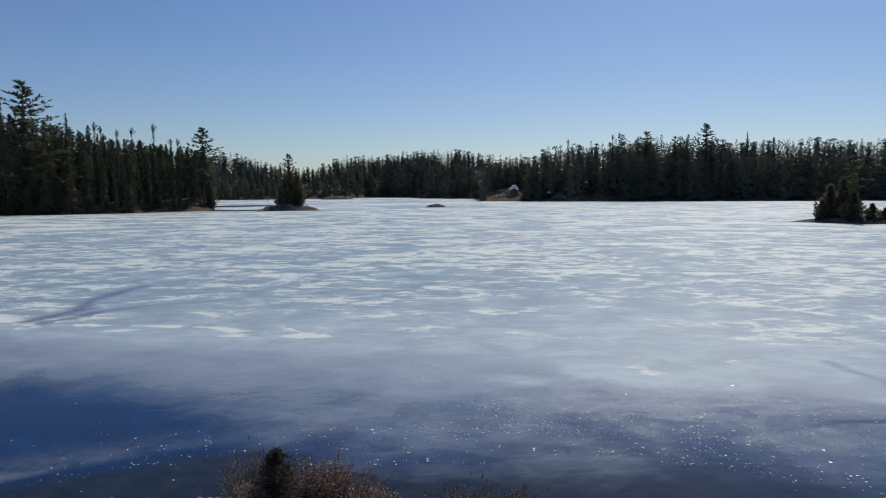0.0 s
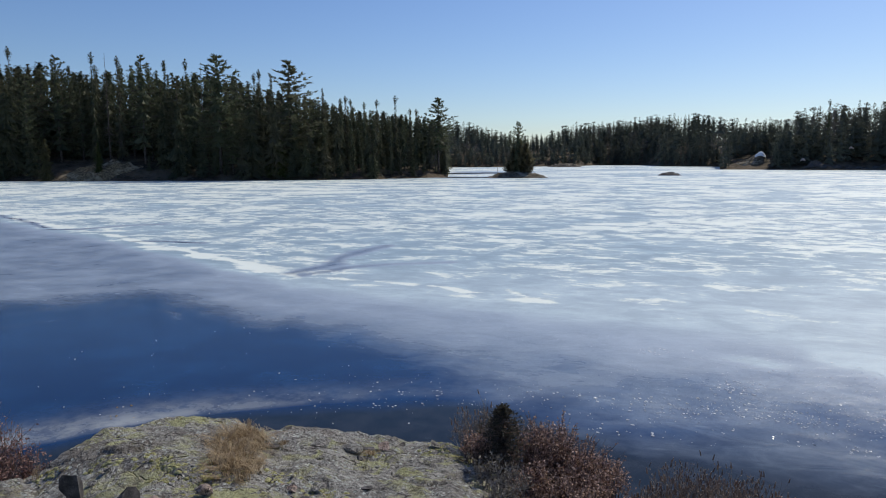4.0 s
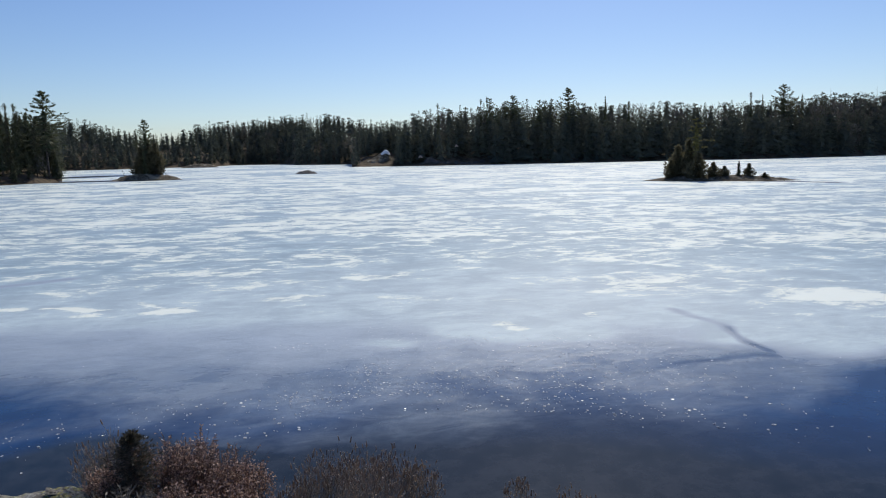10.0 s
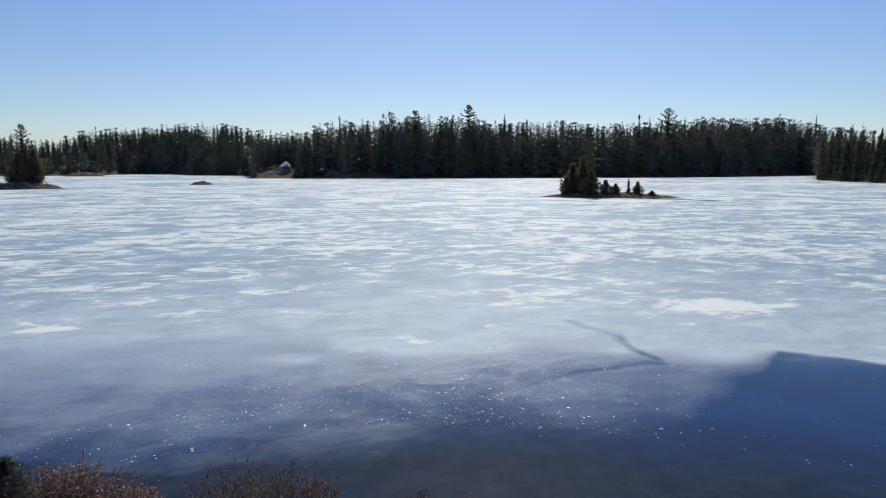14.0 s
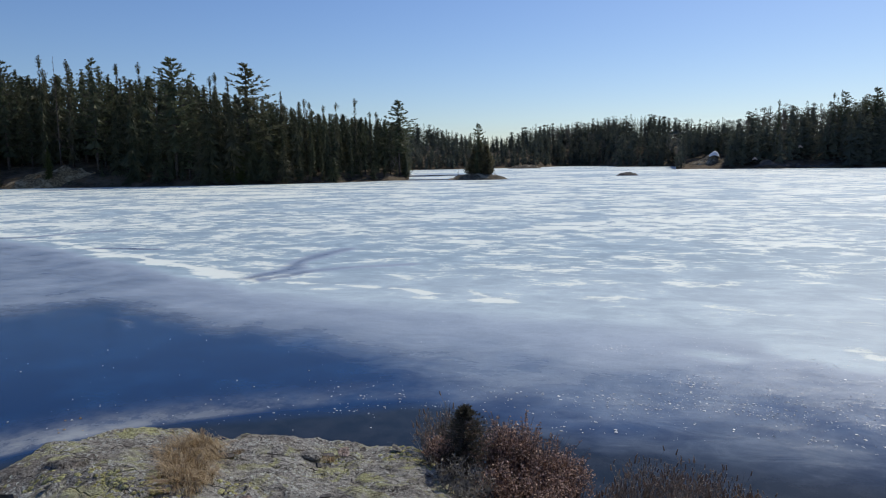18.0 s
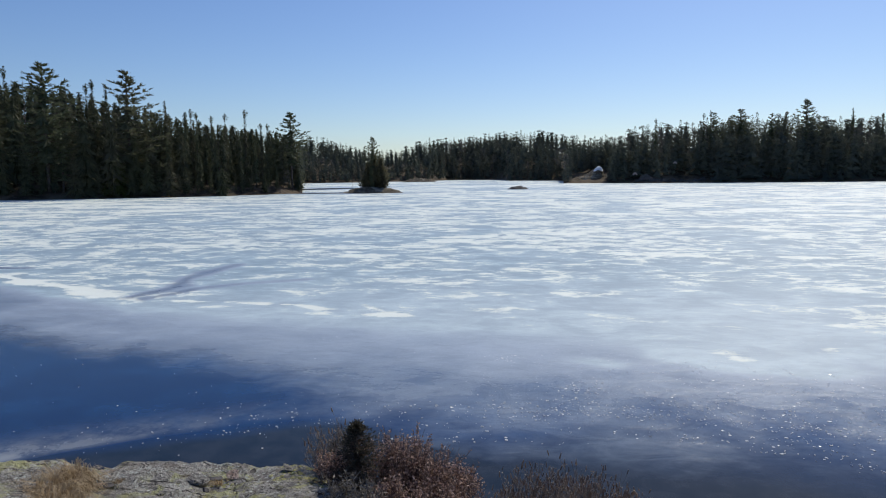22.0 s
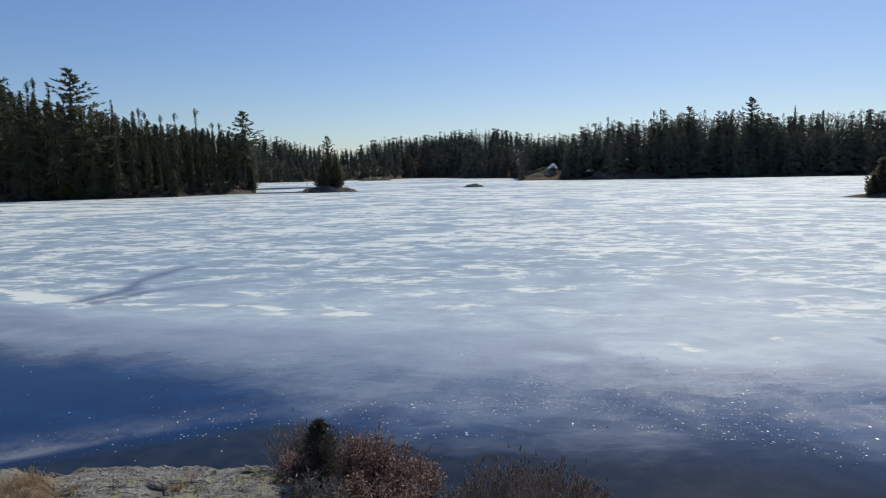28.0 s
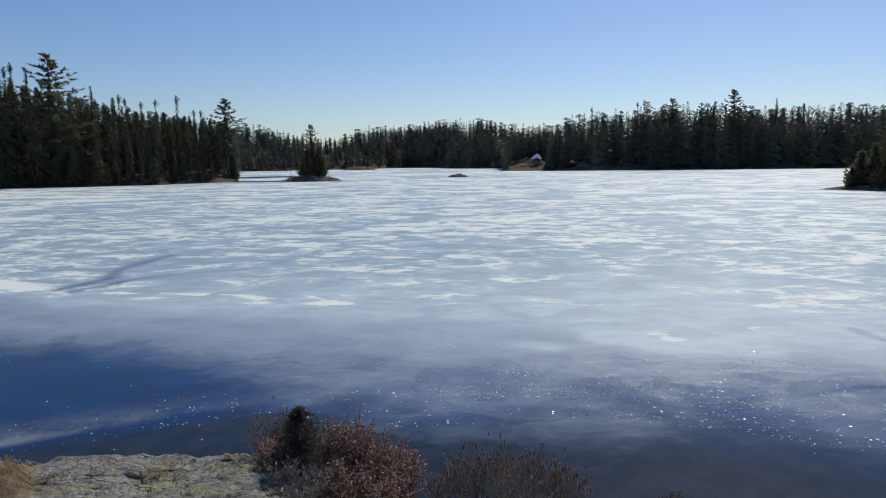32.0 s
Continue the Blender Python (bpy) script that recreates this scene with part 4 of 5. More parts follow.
def far_woods(name, az0, az1, sky_rows, rows, gap, label, pines, seed):
    """Woods too far off to count: one mesh of mixed trees."""
    r_ = random.Random(seed)
    verts, faces, tones, count = [], [], [], 0
    for d0, lo, hi in rows:
        last = d0 == rows[-1][0]
        az = az0
        while az < az1:
            r = shore(az) + d0 + r_.uniform(-2, 2.5)
            if d0 < 16 and (-6.6 < az < -3.5 or (d0 < 6 and -14.5 < az < -8.0)):
                az += math.degrees(gap / r)
                continue
            z = land_z(az, r)
            tn = interp(az, sky_rows) * r_.uniform(lo, hi) * (1 + 0.05 * noise.noise(Vector((az * 1.3, d0 * 0.1, 4.0))))
            pick, bare = r_.random(), r_.random() < (brown(az) * 0.8 if d0 > 8 else 0.04) * (0.2 if last else 1)
            kind = "bare" if bare else "pine" if pick < pines else "spruce" if pick < pines + (1 - pines) * .5 else "fir"
            if kind == "spruce" and d0 > 8:
                tn *= r_.uniform(1.0, 1.06)
            h = max(3.0, 3.0 + tn * r - z)
            p = at_az(az, r, z)
            v, f = r_.choice(FAR[kind])
            a, w = r_.uniform(0, 6.28), h * r_.uniform(.85, 1.2) * {"pine": 1.5, "spruce": 1.25, "fir": 1.45, "bare": 1.5}[kind]
            ca, sa = math.cos(a) * w, math.sin(a) * w
            verts.append(np.stack([v[:, 0] * ca - v[:, 1] * sa + p.x, v[:, 0] * sa + v[:, 1] * ca + p.y, v[:, 2] * h + p.z], 1))
            faces.append(f + count)
            count += len(v)
            tones.append(np.full(len(v), r_.uniform(0.9, 1.0) if bare else r_.random() * 0.74, np.float32))
            az += math.degrees(gap / r) * r_.uniform(0.6, 1.4)
    ob = mesh_ob(name, np.concatenate(verts).tolist(), np.concatenate(faces).tolist(), M_HAZED_WOODS)
    ob.data.attributes.new("tone", "FLOAT", "POINT").data.foreach_set("value", np.concatenate(tones))
    tagged(ob, label, "woods", kind="stuff")


forest_left()
forest_right()
far_woods("woods_bay", -7.0, 19.5, SKY_BAY, ((0.8, .14, .30), (3, .22, .50), (9, .34, .70), (18, .48, .82), (30, .62, .92), (45, .78, .97), (56, .88, 1.0), (68, .99, 1.07)), 2.5, "dark mixed conifer woods rising behind the far bay", .50, 5)
far_woods("woods_across", -49.5, -3.2, SKY_MID, ((2, .36, .80), (7, .50, .90), (14, .66, .96), (24, .82, 1.0), (32, .90, 1.01), (42, .98, 1.06)), 2.15, "dark spruce and pine woods across the lake", .42, 6)
for _k, _i2, _az, _d, _tn, _f in (("plume", 0, -20.6, 14, .0911, 1.35), ("plume", 1, -36.3, 16, .0826, 1.35), ("plume", 3, -16.2, 12, .0833, 1.2), ("pine", 1, -14.3, 12, .0805, 1.0), ("spruce", 3, -13.6, 12, .0805, .6), ("spruce", 0, -14.1, 12, .083, .6), ("spruce", 1, -46.5, 14, .0693, .5), ("spruce", 2, -34.1, 16, .076, .7), ("spruce", 1, -34.9, 16, .072, .6), ("spruce", 1, -23.5, 14, .0789, .7), ("pine", 3, -18.3, 12, .0754, 1.0), ("pine", 2, -19.3, 12, .0769, .9), ("spruce", 0, -10.1, 10, .0748, .7), ("spruce", 2, -25.3, 14, .0707, .7), ("spruce", 1, -37.5, 16, .0707, .6), ("pine", 1, -38.8, 16, .0709, .9), ("dead", 0, -39.3, 16, .0751, .8), ("dead", 2, -42.1, 16, .0743, .8), ("dead", 1, -49.4, 16, .060, .8)):
    plant(_k, _i2, _az, shore(_az) + _d, _tn, fat=_f)

# ---- islands and rocks out on the lake ----


def mound(name, az, r, length, depth, height, mat, label, category, seed, turn=None, tail=0.0, parts=28, kind="", slope=0.0):
    """A low rounded rock with an uneven back, standing in the ice."""
    c = at_az(az, r)
    ang = radians(az) if turn is None else radians(turn)
    ux, uy = Vector((math.cos(ang), math.sin(ang), 0)), Vector((-math.sin(ang), math.cos(ang), 0))
    n, verts, faces = parts, [], []
    for i in range(n + 1):
        for j in range(n + 1):
            u, v = 2 * i / n - 1, 2 * j / n - 1
            q = math.hypot(u, v)
            lift = max(-0.35, (1 - q ** 2.2))
            p = ux * (u * length / 2) + uy * (v * depth / 2)
            w = noise.noise(Vector((p.x, p.y, seed)) * (2.2 / max(0.6, height + 0.5))) * 0.45 + noise.noise(Vector((p.x, p.y, seed)) * 3.1) * 0.10
            z = height * (1 + slope * u) * (lift * (1 + w * 0.8) + 0.12 * w - tail * max(0, u) * 0.5)
            verts.append(c + p + Vector((0, 0, z)))
    for i in range(n):
        for j in range(n):
            a = i * (n + 1) + j
            faces.append((a, a + n + 1, a + n + 2, a + 1))
    ob = mesh_ob(name, verts, faces, mat, smooth=True)
    return tagged(ob, label, category, kind=kind)


def mound_z(ob, p):
    """Height of a mound's surface nearest to a place."""
    best = min(ob.data.vertices, key=lambda q: (q.co.x - p.x) ** 2 + (q.co.y - p.y) ** 2)
    return best.co.z


def stand(kind, i, az, r, top, base_ob, fat=1.0, label=""):
    """A tree on a mound whose top is that high above the ice."""
    p = at_az(az, r)
    z = mound_z(base_ob, p) - 0.1
    m = tree_pose(p.x, p.y, z, (top - z) / 10.0, rng.uniform(0, 6.28), fat)
    ob = grow(kind, i, m)
    if label:
        tagged(ob, label)
    return ob


isle = mound("islet", 12.65, 120.5, 10.7, 6.3, 1.0, M_HEATH, "small rocky islet with conifers in the ice", "islet", 1.7)
stand("plume", 3, 12.6, 121, 9.6, isle, 1.05, "slender pine with a tufted top on an islet")
stand("bush", 0, 12.95, 120.6, 5.3, isle, .95, "dense rounded olive cedar on an islet")
stand("bush", 1, 11.95, 121, 6.0, isle, .80, "dense rounded olive cedar on an islet")
stand("bush", 3, 12.45, 121.2, 6.6, isle, .62, "dense rounded olive cedar on an islet")
stand("fir", 3, 12.75, 120.0, 4.6, isle, 1.1, "dense dark fir on an islet")
stand("bush", 2, 13.3, 119.8, 2.9, isle, 1.5)
stand("fir", 0, 11.7, 121.2, 4.6, isle, 1.4, "dense dark fir on an islet")
stand("bush", 0, 11.8, 119.9, 2.7, isle, 1.4)
stand("dead", 1, 14.25, 120, 3.5, isle, .9, "thin bare dead sapling on an islet")
mound("low_rock", 8.8, 307, 15, 8, 1.5, M_HEATH, "long low grey rock off the far shore", "rock", 4.1)
mound("boulder", 0.68, 140, 4.5, 3.0, 0.60, M_DARKSTONE, "rounded grey boulder breaking through the ice", "boulder", 2.3)
spit = mound("rock_spit", -32.3, 77.0, 15.6, 4.8, 0.55, M_HEATH, "low rocky islet with brown brush in the ice", "islet", 6.2, tail=0.35)
stand("bush", 3, -29.1, 78.2, 3.7, spit, .95, "dark ragged cedar on a rocky islet")
stand("bush", 1, -29.9, 77.6, 4.3, spit, .85, "dark ragged cedar on a rocky islet")
stand("sparse", 0, -30.4, 76.6, 6.5, spit, 1.15, "spindly pine with few yellowish limbs on a rocky islet")
stand("bush", 0, -28.6, 76.9, 2.2, spit, 1.2)
stand("bush", 2, -30.6, 75.9, 2.9, spit, 1.2)
stand("bush", 1, -31.7, 76.0, 1.9, spit, 1.4)
stand("bush", 2, -32.5, 76.4, 1.5, spit, 1.7)
stand("fir", 3, -33.5, 77.0, 2.0, spit, 1.0)
stand("bush", 3, -34.2, 77.0, 1.7, spit, 1.3)
stand("bush", 3, -35.3, 76.4, .8, spit, 2.4)
# knoll with a patch of old snow, cliff, bare bank
knoll = mound("rocky_knoll", -5.3, 234, 14, 11, 3.6, M_HEATH, "sloping bare rock knoll on the far shore", "rock", 8.4, slope=0.45)
snow = mound("snow_patch", -5.75, 232.6, 3.0, 2.4, 1.1, M_SNOW, "patch of old white snow on a rock knoll", "snow", 3.3, parts=10)
snow.location.z = mound_z(knoll, at_az(-5.7, 233.0)) + 0.1


def cliff():
    verts, faces, nu, nv = [], [], 60, 14
    for i in range(nu + 1):
        az = -8.0 - 6.6 * i / nu
        for j in range(nv + 1):
            v = j / nv
            r = shore(az) + 0.6 + 1.6 * v ** 2 + 1.3 * noise.noise(Vector((az * 1.3, v * 2.5, 1)))
            h = max(0.5, 2.4 + 2.6 * noise.noise(Vector((az * 0.8, 0.2, 4))) + 1.2 * noise.noise(Vector((az * 3.1, 0.7, 2)))) * min(1, 6 * i / nu, 6 * (1 - i / nu))
            verts.append(at_az(az, r, -0.3 + 0.75 * h * v + 0.4 * noise.noise(Vector((az * 3, v * 4, 7)))))
    for i in range(nu):
        for j in range(nv):
            a = i * (nv + 1) + j
            faces.append((a, a + 1, a + nv + 2, a + nv + 1))
    tagged(mesh_ob("cliff", verts, faces, M_DARKSTONE), "shaded dark grey rock face at the water's edge", "cliff", kind="structure")


cliff()
for _az, _dr, _z, _s in ((-8.6, 1.2, 4.3, 0.9), (-11.6, 3.0, 7.6, 0.7)):
    _o = mound("pale_rock", _az, shore(_az) + _dr, _s * 1.6, _s, _s * 0.7, M_PINKSTONE, "pale weathered rock among trees", "rock", _az, parts=8)
    _o.location.z = _z - 1.6
bank = mound("rock_bank", 44.6, 123.6, 17.0, 7.0, 2.6, M_BANK, "sloping bare rock bank with dry grass", "rock bank", 5.5, turn=42, slope=0.45)
stand("cedar", 0, 45.0, 121.6, 6.0, bank, .8, "brownish cedar in front of a rock bank")
stand("cedar", 2, 48.4, 123.5, 6.5, bank, 1.0)
stand("fir", 2, 41.6, 120.5, 3.9, bank, 1.5)


# ---- the near shore ----


def on_bank(az, tan):
    """The place on the near bedrock that lies at that tangent below eye level."""
    r = 1.5
    while r < 7 and near_z(az, r) - 3.0 < tan * r:
        r += 0.02
    return at_az(az, r, near_z(az, r))


def stone(az, tan, size, mat, label, seed, squash=0.75, spin=0.0, tilt=0.0):
    """An angular broken stone lying on the bedrock."""
    r_ = random.Random(seed)
    bm = bmesh.new()
    bmesh.ops.create_icosphere(bm, subdivisions=2, radius=0.5)
    cuts = [(Vector((r_.gauss(0, 1), r_.gauss(0, 1), r_.gauss(0, 1))).normalized(), r_.uniform(0.12, 0.32)) for _ in range(6)]
    for v in bm.verts:
        for n, d in cuts:
            over = v.co.dot(n) - d
            if over > 0:
                v.co -= n * over
        v.co += v.co.normalized() * r_.uniform(-0.012, 0.012)
        v.co.z *= squash
    bmesh.ops.scale(bm, vec=(size * 1.25, size * 1.25, size * 1.25), verts=bm.verts)
    me = bpy.data.meshes.new("stone")
    bm.to_mesh(me)
    bm.free()
    me.materials.append(mat)
    ob = new("stone", me)
    p = on_bank(az, tan)
    low = min(v.co.z for v in me.vertices)
    ob.matrix_basis = pose(p.x, p.y, p.z - low * 0.72, tilt, 0, spin)
    return tagged(ob, label, "stone", "loose stones on the bedrock")


stone(49.0, -.449, .125, M_DARKSTONE, "upright dark angular stone on bedrock", 3, 1.75, 20, 12)
stone(45.5, -.482, .135, M_DARKSTONE, "dark blocky stone on bedrock", 4, 1.5, 70, 8)
stone(43.9, -.492, .17, M_PINKSTONE, "pale pinkish flat stone beside a dark stone", 5, 0.6, 10)
stone(39.7, -.478, .085, M_PINKSTONE, "small reddish pointed stone on bedrock", 6, 0.9, 40)
stone(32.6, -.485, .085, M_PINKSTONE, "small pinkish stone on bedrock", 7, 0.45, 0)
stone(26.0, -.430, .10, M_DARKSTONE, "flat dark slab wedged in a crack of bedrock", 8, 0.35, 30)
stone(24.4, -.430, .12, M_PINKSTONE, "flat reddish slab on bedrock", 9, 0.3, 80)
stone(27.4, -.432, .15, M_STONE, "grey slab broken from the bedrock", 10, 0.4, 55)
stone(20.3, -.432, .10, M_STONE, "grey stone beside moss", 12, 0.6, 15)
stone(17.6, -.448, .11, M_STONE, "grey stone beside moss", 13, 0.5, 65)
_r = random.Random(21)
for _n in range(34):
    _az, _tan = _r.uniform(20, 61), _r.uniform(-.55, -.40)
    if on_bank(_az, _tan).xy.length < 6.2:
        stone(_az, _tan, _r.uniform(.02, .075), _r.choice((M_STONE, M_STONE, M_PINKSTONE, M_DARKSTONE)), "small broken stone on bedrock", 100 + _n, _r.uniform(.3, .6), _r.uniform(0, 360))


def grass_tuft(az, tan, n, length, spread, seed):
    """Dry blades in small locks that flop over together."""
    r_ = random.Random(seed)
    s = Soup()
    p0 = on_bank(az, tan)
    for lock in range(max(4, n // 32)):
        a, q = r_.uniform(0, 6.28), spread * math.sqrt(r_.random())
        root = Vector((math.cos(a) * q, math.sin(a) * q, -0.02))
        flop = Vector((math.cos(a), math.sin(a), 0)) * r_.uniform(0.1, 0.8) + Vector((r_.gauss(0, .7), r_.gauss(-.15, .7), 0))
        tall = r_.uniform(.6, 1.35)
        for _ in range(20):
            b = root + Vector((r_.gauss(0, .012), r_.gauss(0, .012), 0))
            ln = length * r_.uniform(0.6, 1.35)
            lean = flop + Vector((r_.gauss(0, .22), r_.gauss(0, .22), 0))
            m1 = b + Vector((0, 0, ln * .42 * tall)) + lean * ln * 0.16
            m2 = m1 + Vector((0, 0, ln * .16 * tall)) + lean * ln * 0.30
            t = m2 + lean * ln * 0.34 + Vector((0, 0, -ln * r_.uniform(.05, .45)))
            side = (Vector((-lean.y, lean.x, 0)) + Vector((.01, .01, .3 * r_.uniform(-1, 1)))).normalized() * r_.uniform(0.0010, 0.0022)
            k = len(s.v)
            s.v.extend((b - side, b + side, m1 + side, m1 - side, m2 + side * .8, m2 - side * .8, t))
            s.f.extend(((k, k + 1, k + 2, k + 3), (k + 3, k + 2, k + 4, k + 5), (k + 5, k + 4, k + 6)))
    ob = mesh_ob("grass_tuft", s.v, s.f, M_DRYGRASS)
    ob.location = p0
    return tagged(ob, "tuft of dry straw-coloured grass growing on bedrock", "grass", "grass tufts on the bedrock")


for _k in ((38.6, -.420, 700, .08, .07, 1), (37.6, -.408, 1200, .14, .11, 2), (36.2, -.400, 1200, .17, .11, 8), (35.6, -.412, 900, .14, .09, 10), (38.0, -.435, 900, .10, .08, 3), (36.7, -.428, 1100, .14, .11, 4), (37.3, -.450, 700, .09, .09, 9), (36.3, -.444, 500, .09, .07, 11), (25.2, -.436, 120, .07, .06, 5), (33.0, -.41, 100, .06, .07, 6), (50.5, -.405, 160, .08, .10, 7)):
    grass_tuft(*_k)


def moss_pad(az, tan, wide, seed):
    """A patch of soft low cushions, grown together."""
    r_ = random.Random(seed)
    p0 = on_bank(az, tan)
    s = Soup()
    for _ in range(int(420 * wide)):
        a, q = r_.uniform(0, 6.28), wide * r_.random() ** 0.6
        x, y = math.cos(a) * q, math.sin(a) * q * 0.7
        g = Vector((p0.x + x, p0.y + y, 0))
        azq = math.degrees(math.atan2(-g.x, g.y))
        o = Vector((x, y, near_z(azq, g.xy.length) - p0.z - 0.008))
        rad = r_.uniform(.007, .025)
        n, k = len(s.v), 8
        s.v.append(o + Vector((0, 0, rad * r_.uniform(.40, .62))))
        for ring, (f, up) in enumerate(((.55, .42), (.95, .10), (1.05, -.1))):
            for i in range(k):
                e = 6.28 * i / k
                w = r_.uniform(.85, 1.15)
                s.v.append(o + Vector((math.cos(e) * rad * f * w, math.sin(e) * rad * f * w, rad * up)))
        for i in range(k):
            j = (i + 1) % k
            s.f.append((n, n + 1 + i, n + 1 + j))
            for ring in (0, 1):
                s.f.append((n + 1 + ring * k + i, n + 1 + ring * k + k + i, n + 1 + ring * k + k + j, n + 1 + ring * k + j))
    ob = mesh_ob("moss_pad", s.v, s.f, M_MOSS, None, True)
    ob.location = p0
    return tagged(ob, "yellow-green cushion moss on bedrock", "moss", "moss pads on the bedrock", "stuff")


for _k in ((18.2, -.432, .30, 1), (19.2, -.440, .22, 2), (17.0, -.440, .26, 13), (16.6, -.46, .18, 3), (41.5, -.435, .20, 4), (43.0, -.415, .18, 5), (38.8, -.44, .2, 6), (34.0, -.46, .2, 7), (46.5, -.40, .15, 8), (25.5, -.437, .14, 9), (30.0, -.50, .2, 10), (39.5, -.49, .2, 11), (50.2, -.405, .14, 12)):
    moss_pad(*_k)


def young_spruce(az, r, height):
    """A stunted, bushy little spruce."""
    r_ = random.Random(5)
    ob = new("young_spruce")
    s, w = Soup(), Soup()
    for i in range(420):
        u = r_.random() ** 0.9
        reach = height * (0.345 * min(1.0, 3.0 * (1 - u)) ** 0.65 * (1.0 - 0.20 * u) + 0.015) * r_.uniform(0.55, 1.15)
        a = r_.uniform(0, 6.28)
        o = Vector((math.cos(a), math.sin(a), 0))
        b = Vector((0, 0, height * u * 0.93))
        e = b + o * reach + Vector((0, 0, height * r_.uniform(0.02, 0.09)))
        w.stick([b, e], (0.003, 0.0012), 3)
        for k in range(13):
            q = r_.uniform(0.2, 1.05)
            d = (o * 0.6 + Vector((r_.uniform(-1, 1), r_.uniform(-1, 1), r_.uniform(-.3, 1)))).normalized()
            s.spray(b.lerp(e, q), d, r_.uniform(.016, .034), r_.uniform(.0025, .0055), r_)
    v, f = tube([Vector((0.01 * math.sin(z * 9), 0, z)) for z in np.linspace(-.06, height * 0.97, 6)], [.016, .014, .011, .008, .005, .002], 6)
    mesh_ob("trunk", v, f, M_TWIG, ob)
    tagged(mesh_ob("twigwork", w.v, w.f, M_TWIG, ob), kind="stuff")
    mesh_ob("crown", s.v, s.f, M_YOUNG, ob)
    ob.location = at_az(az, r, near_z(az, r))
    return tagged(ob, "stunted dark young spruce at the edge of the bedrock", "spruce")


young_spruce(14.4, 4.85, 0.55)


def shrub(az, r, height, spread, stems, leaves, leaf_mat, twig_mat, label, seed, tip=None, leaf=0.022, slim=1.0):
    """A low bog shrub: many thin forked stems with small leaves or catkins near the ends."""
    r_ = random.Random(seed)
    ob = new("shrub")
    w, s = Soup(), Soup()
    for i in range(stems):
        a, q = r_.uniform(0, 6.28), spread * math.sqrt(r_.random())
        o = Vector((math.cos(a), math.sin(a), 0))
        b = o * q * 0.5 + Vector((0, 0, -0.05))
        ht = height * r_.uniform(0.45, 1.16) * (1 - 0.35 * (q / spread) ** 2)
        m = o * q * 0.8 + Vector((r_.uniform(-.03, .03), r_.uniform(-.03, .03), ht * 0.55))
        e = o * q * 1.05 + Vector((r_.uniform(-.05, .05), r_.uniform(-.05, .05), ht))
        w.stick([b, m, e], (.0032, .0022, .0012), 3)
        for k in range(3):
            c = m.lerp(e, r_.uniform(0, .7))
            e2 = c + (Vector((r_.uniform(-1, 1), r_.uniform(-1, 1), r_.uniform(.6, 1.8))).normalized()) * height * r_.uniform(.15, .32)
            w.stick([c, e2], (.0018, .0009), 3)
            n = max(1, leaves // 4)
            for j in range(n):
                d = Vector((r_.uniform(-1, 1), r_.uniform(-1, 1), r_.uniform(-.2, 1.0))).normalized()
                s.spray(c.lerp(e2, (j + r_.random()) / n), d, leaf * r_.uniform(.7, 1.3), leaf * r_.uniform(.2, .32) * slim, r_)
            if tip and r_.random() < tip:
                q = r_.uniform(.5, 1.15)
                s.stick([e2, e2 + Vector((r_.uniform(-.012, .012), r_.uniform(-.012, .012), .042 * q))], (.0074 * q, .0035), 4)
        for j in range(leaves):
            d = Vector((r_.uniform(-1, 1), r_.uniform(-1, 1), r_.uniform(-.2, 1.0))).normalized()
            s.spray(m.lerp(e, r_.uniform(-.15, 1)), d, leaf * r_.uniform(.7, 1.3), leaf * r_.uniform(.2, .32) * slim, r_)
    tagged(mesh_ob("twigwork", w.v, w.f, twig_mat, ob), kind="stuff")
    tagged(mesh_ob("foliage", s.v, s.f, leaf_mat, ob), kind="stuff")
    ob.location = at_az(az, r, max(near_z(az, r), -0.05))
    return tagged(ob, label, "shrub", "shrubs along the shore")


BRONZE, CATKIN, REDDISH = "low shrub with small bronze-brown winter leaves", "low grey-brown shrub with upright catkins", "low shrub with dull red twigs and leaves"
for _k in ((11.8, 5.0, .56, .17, 80, 18, 1), (10.0, 5.1, .58, .20, 96, 18, 2), (8.0, 5.05, .54, .20, 96, 18, 3), (5.9, 5.1, .48, .20, 84, 16, 4), (12.0, 4.6, .32, .15, 50, 12, 5), (9.0, 4.55, .36, .25, 70, 12, 6), (16.6, 4.85, .24, .13, 44, 12, 7), (6.6, 4.7, .36, .22, 60, 12, 8)):
    shrub(*_k[:6], M_LEATHERLEAF, M_TWIG, BRONZE, _k[6], leaf=.021)
for _k in ((-0.4, 5.2, .46, .22, 66, 6, 11), (-3.6, 5.25, .49, .24, 80, 6, 12), (-6.6, 5.3, .50, .22, 72, 6, 13), (-9.0, 5.3, .38, .18, 50, 5, 14), (2.2, 5.0, .28, .14, 40, 5, 15), (-4.5, 4.8, .36, .30, 64, 6, 16), (-17.5, 5.3, .22, .14, 22, 3, 17), (-31, 5.4, .30, .12, 20, 3, 18), (-22, 5.2, .20, .2, 20, 3, 19)):
    shrub(*_k[:6], M_CATKIN, M_GREYTWIG, CATKIN, _k[6], tip=.7, leaf=.016)
for _k in ((57.8, 5.75, 1.02, .28, 130, 12, 21), (55.6, 5.8, 1.04, .28, 130, 12, 22), (53.6, 5.7, .95, .26, 120, 12, 23), (51.8, 5.7, .66, .20, 80, 10, 24), (59.8, 5.9, 1.0, .28, 120, 12, 25)):
    shrub(*_k[:6], M_REDLEAF, M_TWIG, REDDISH, _k[6], leaf=.027)
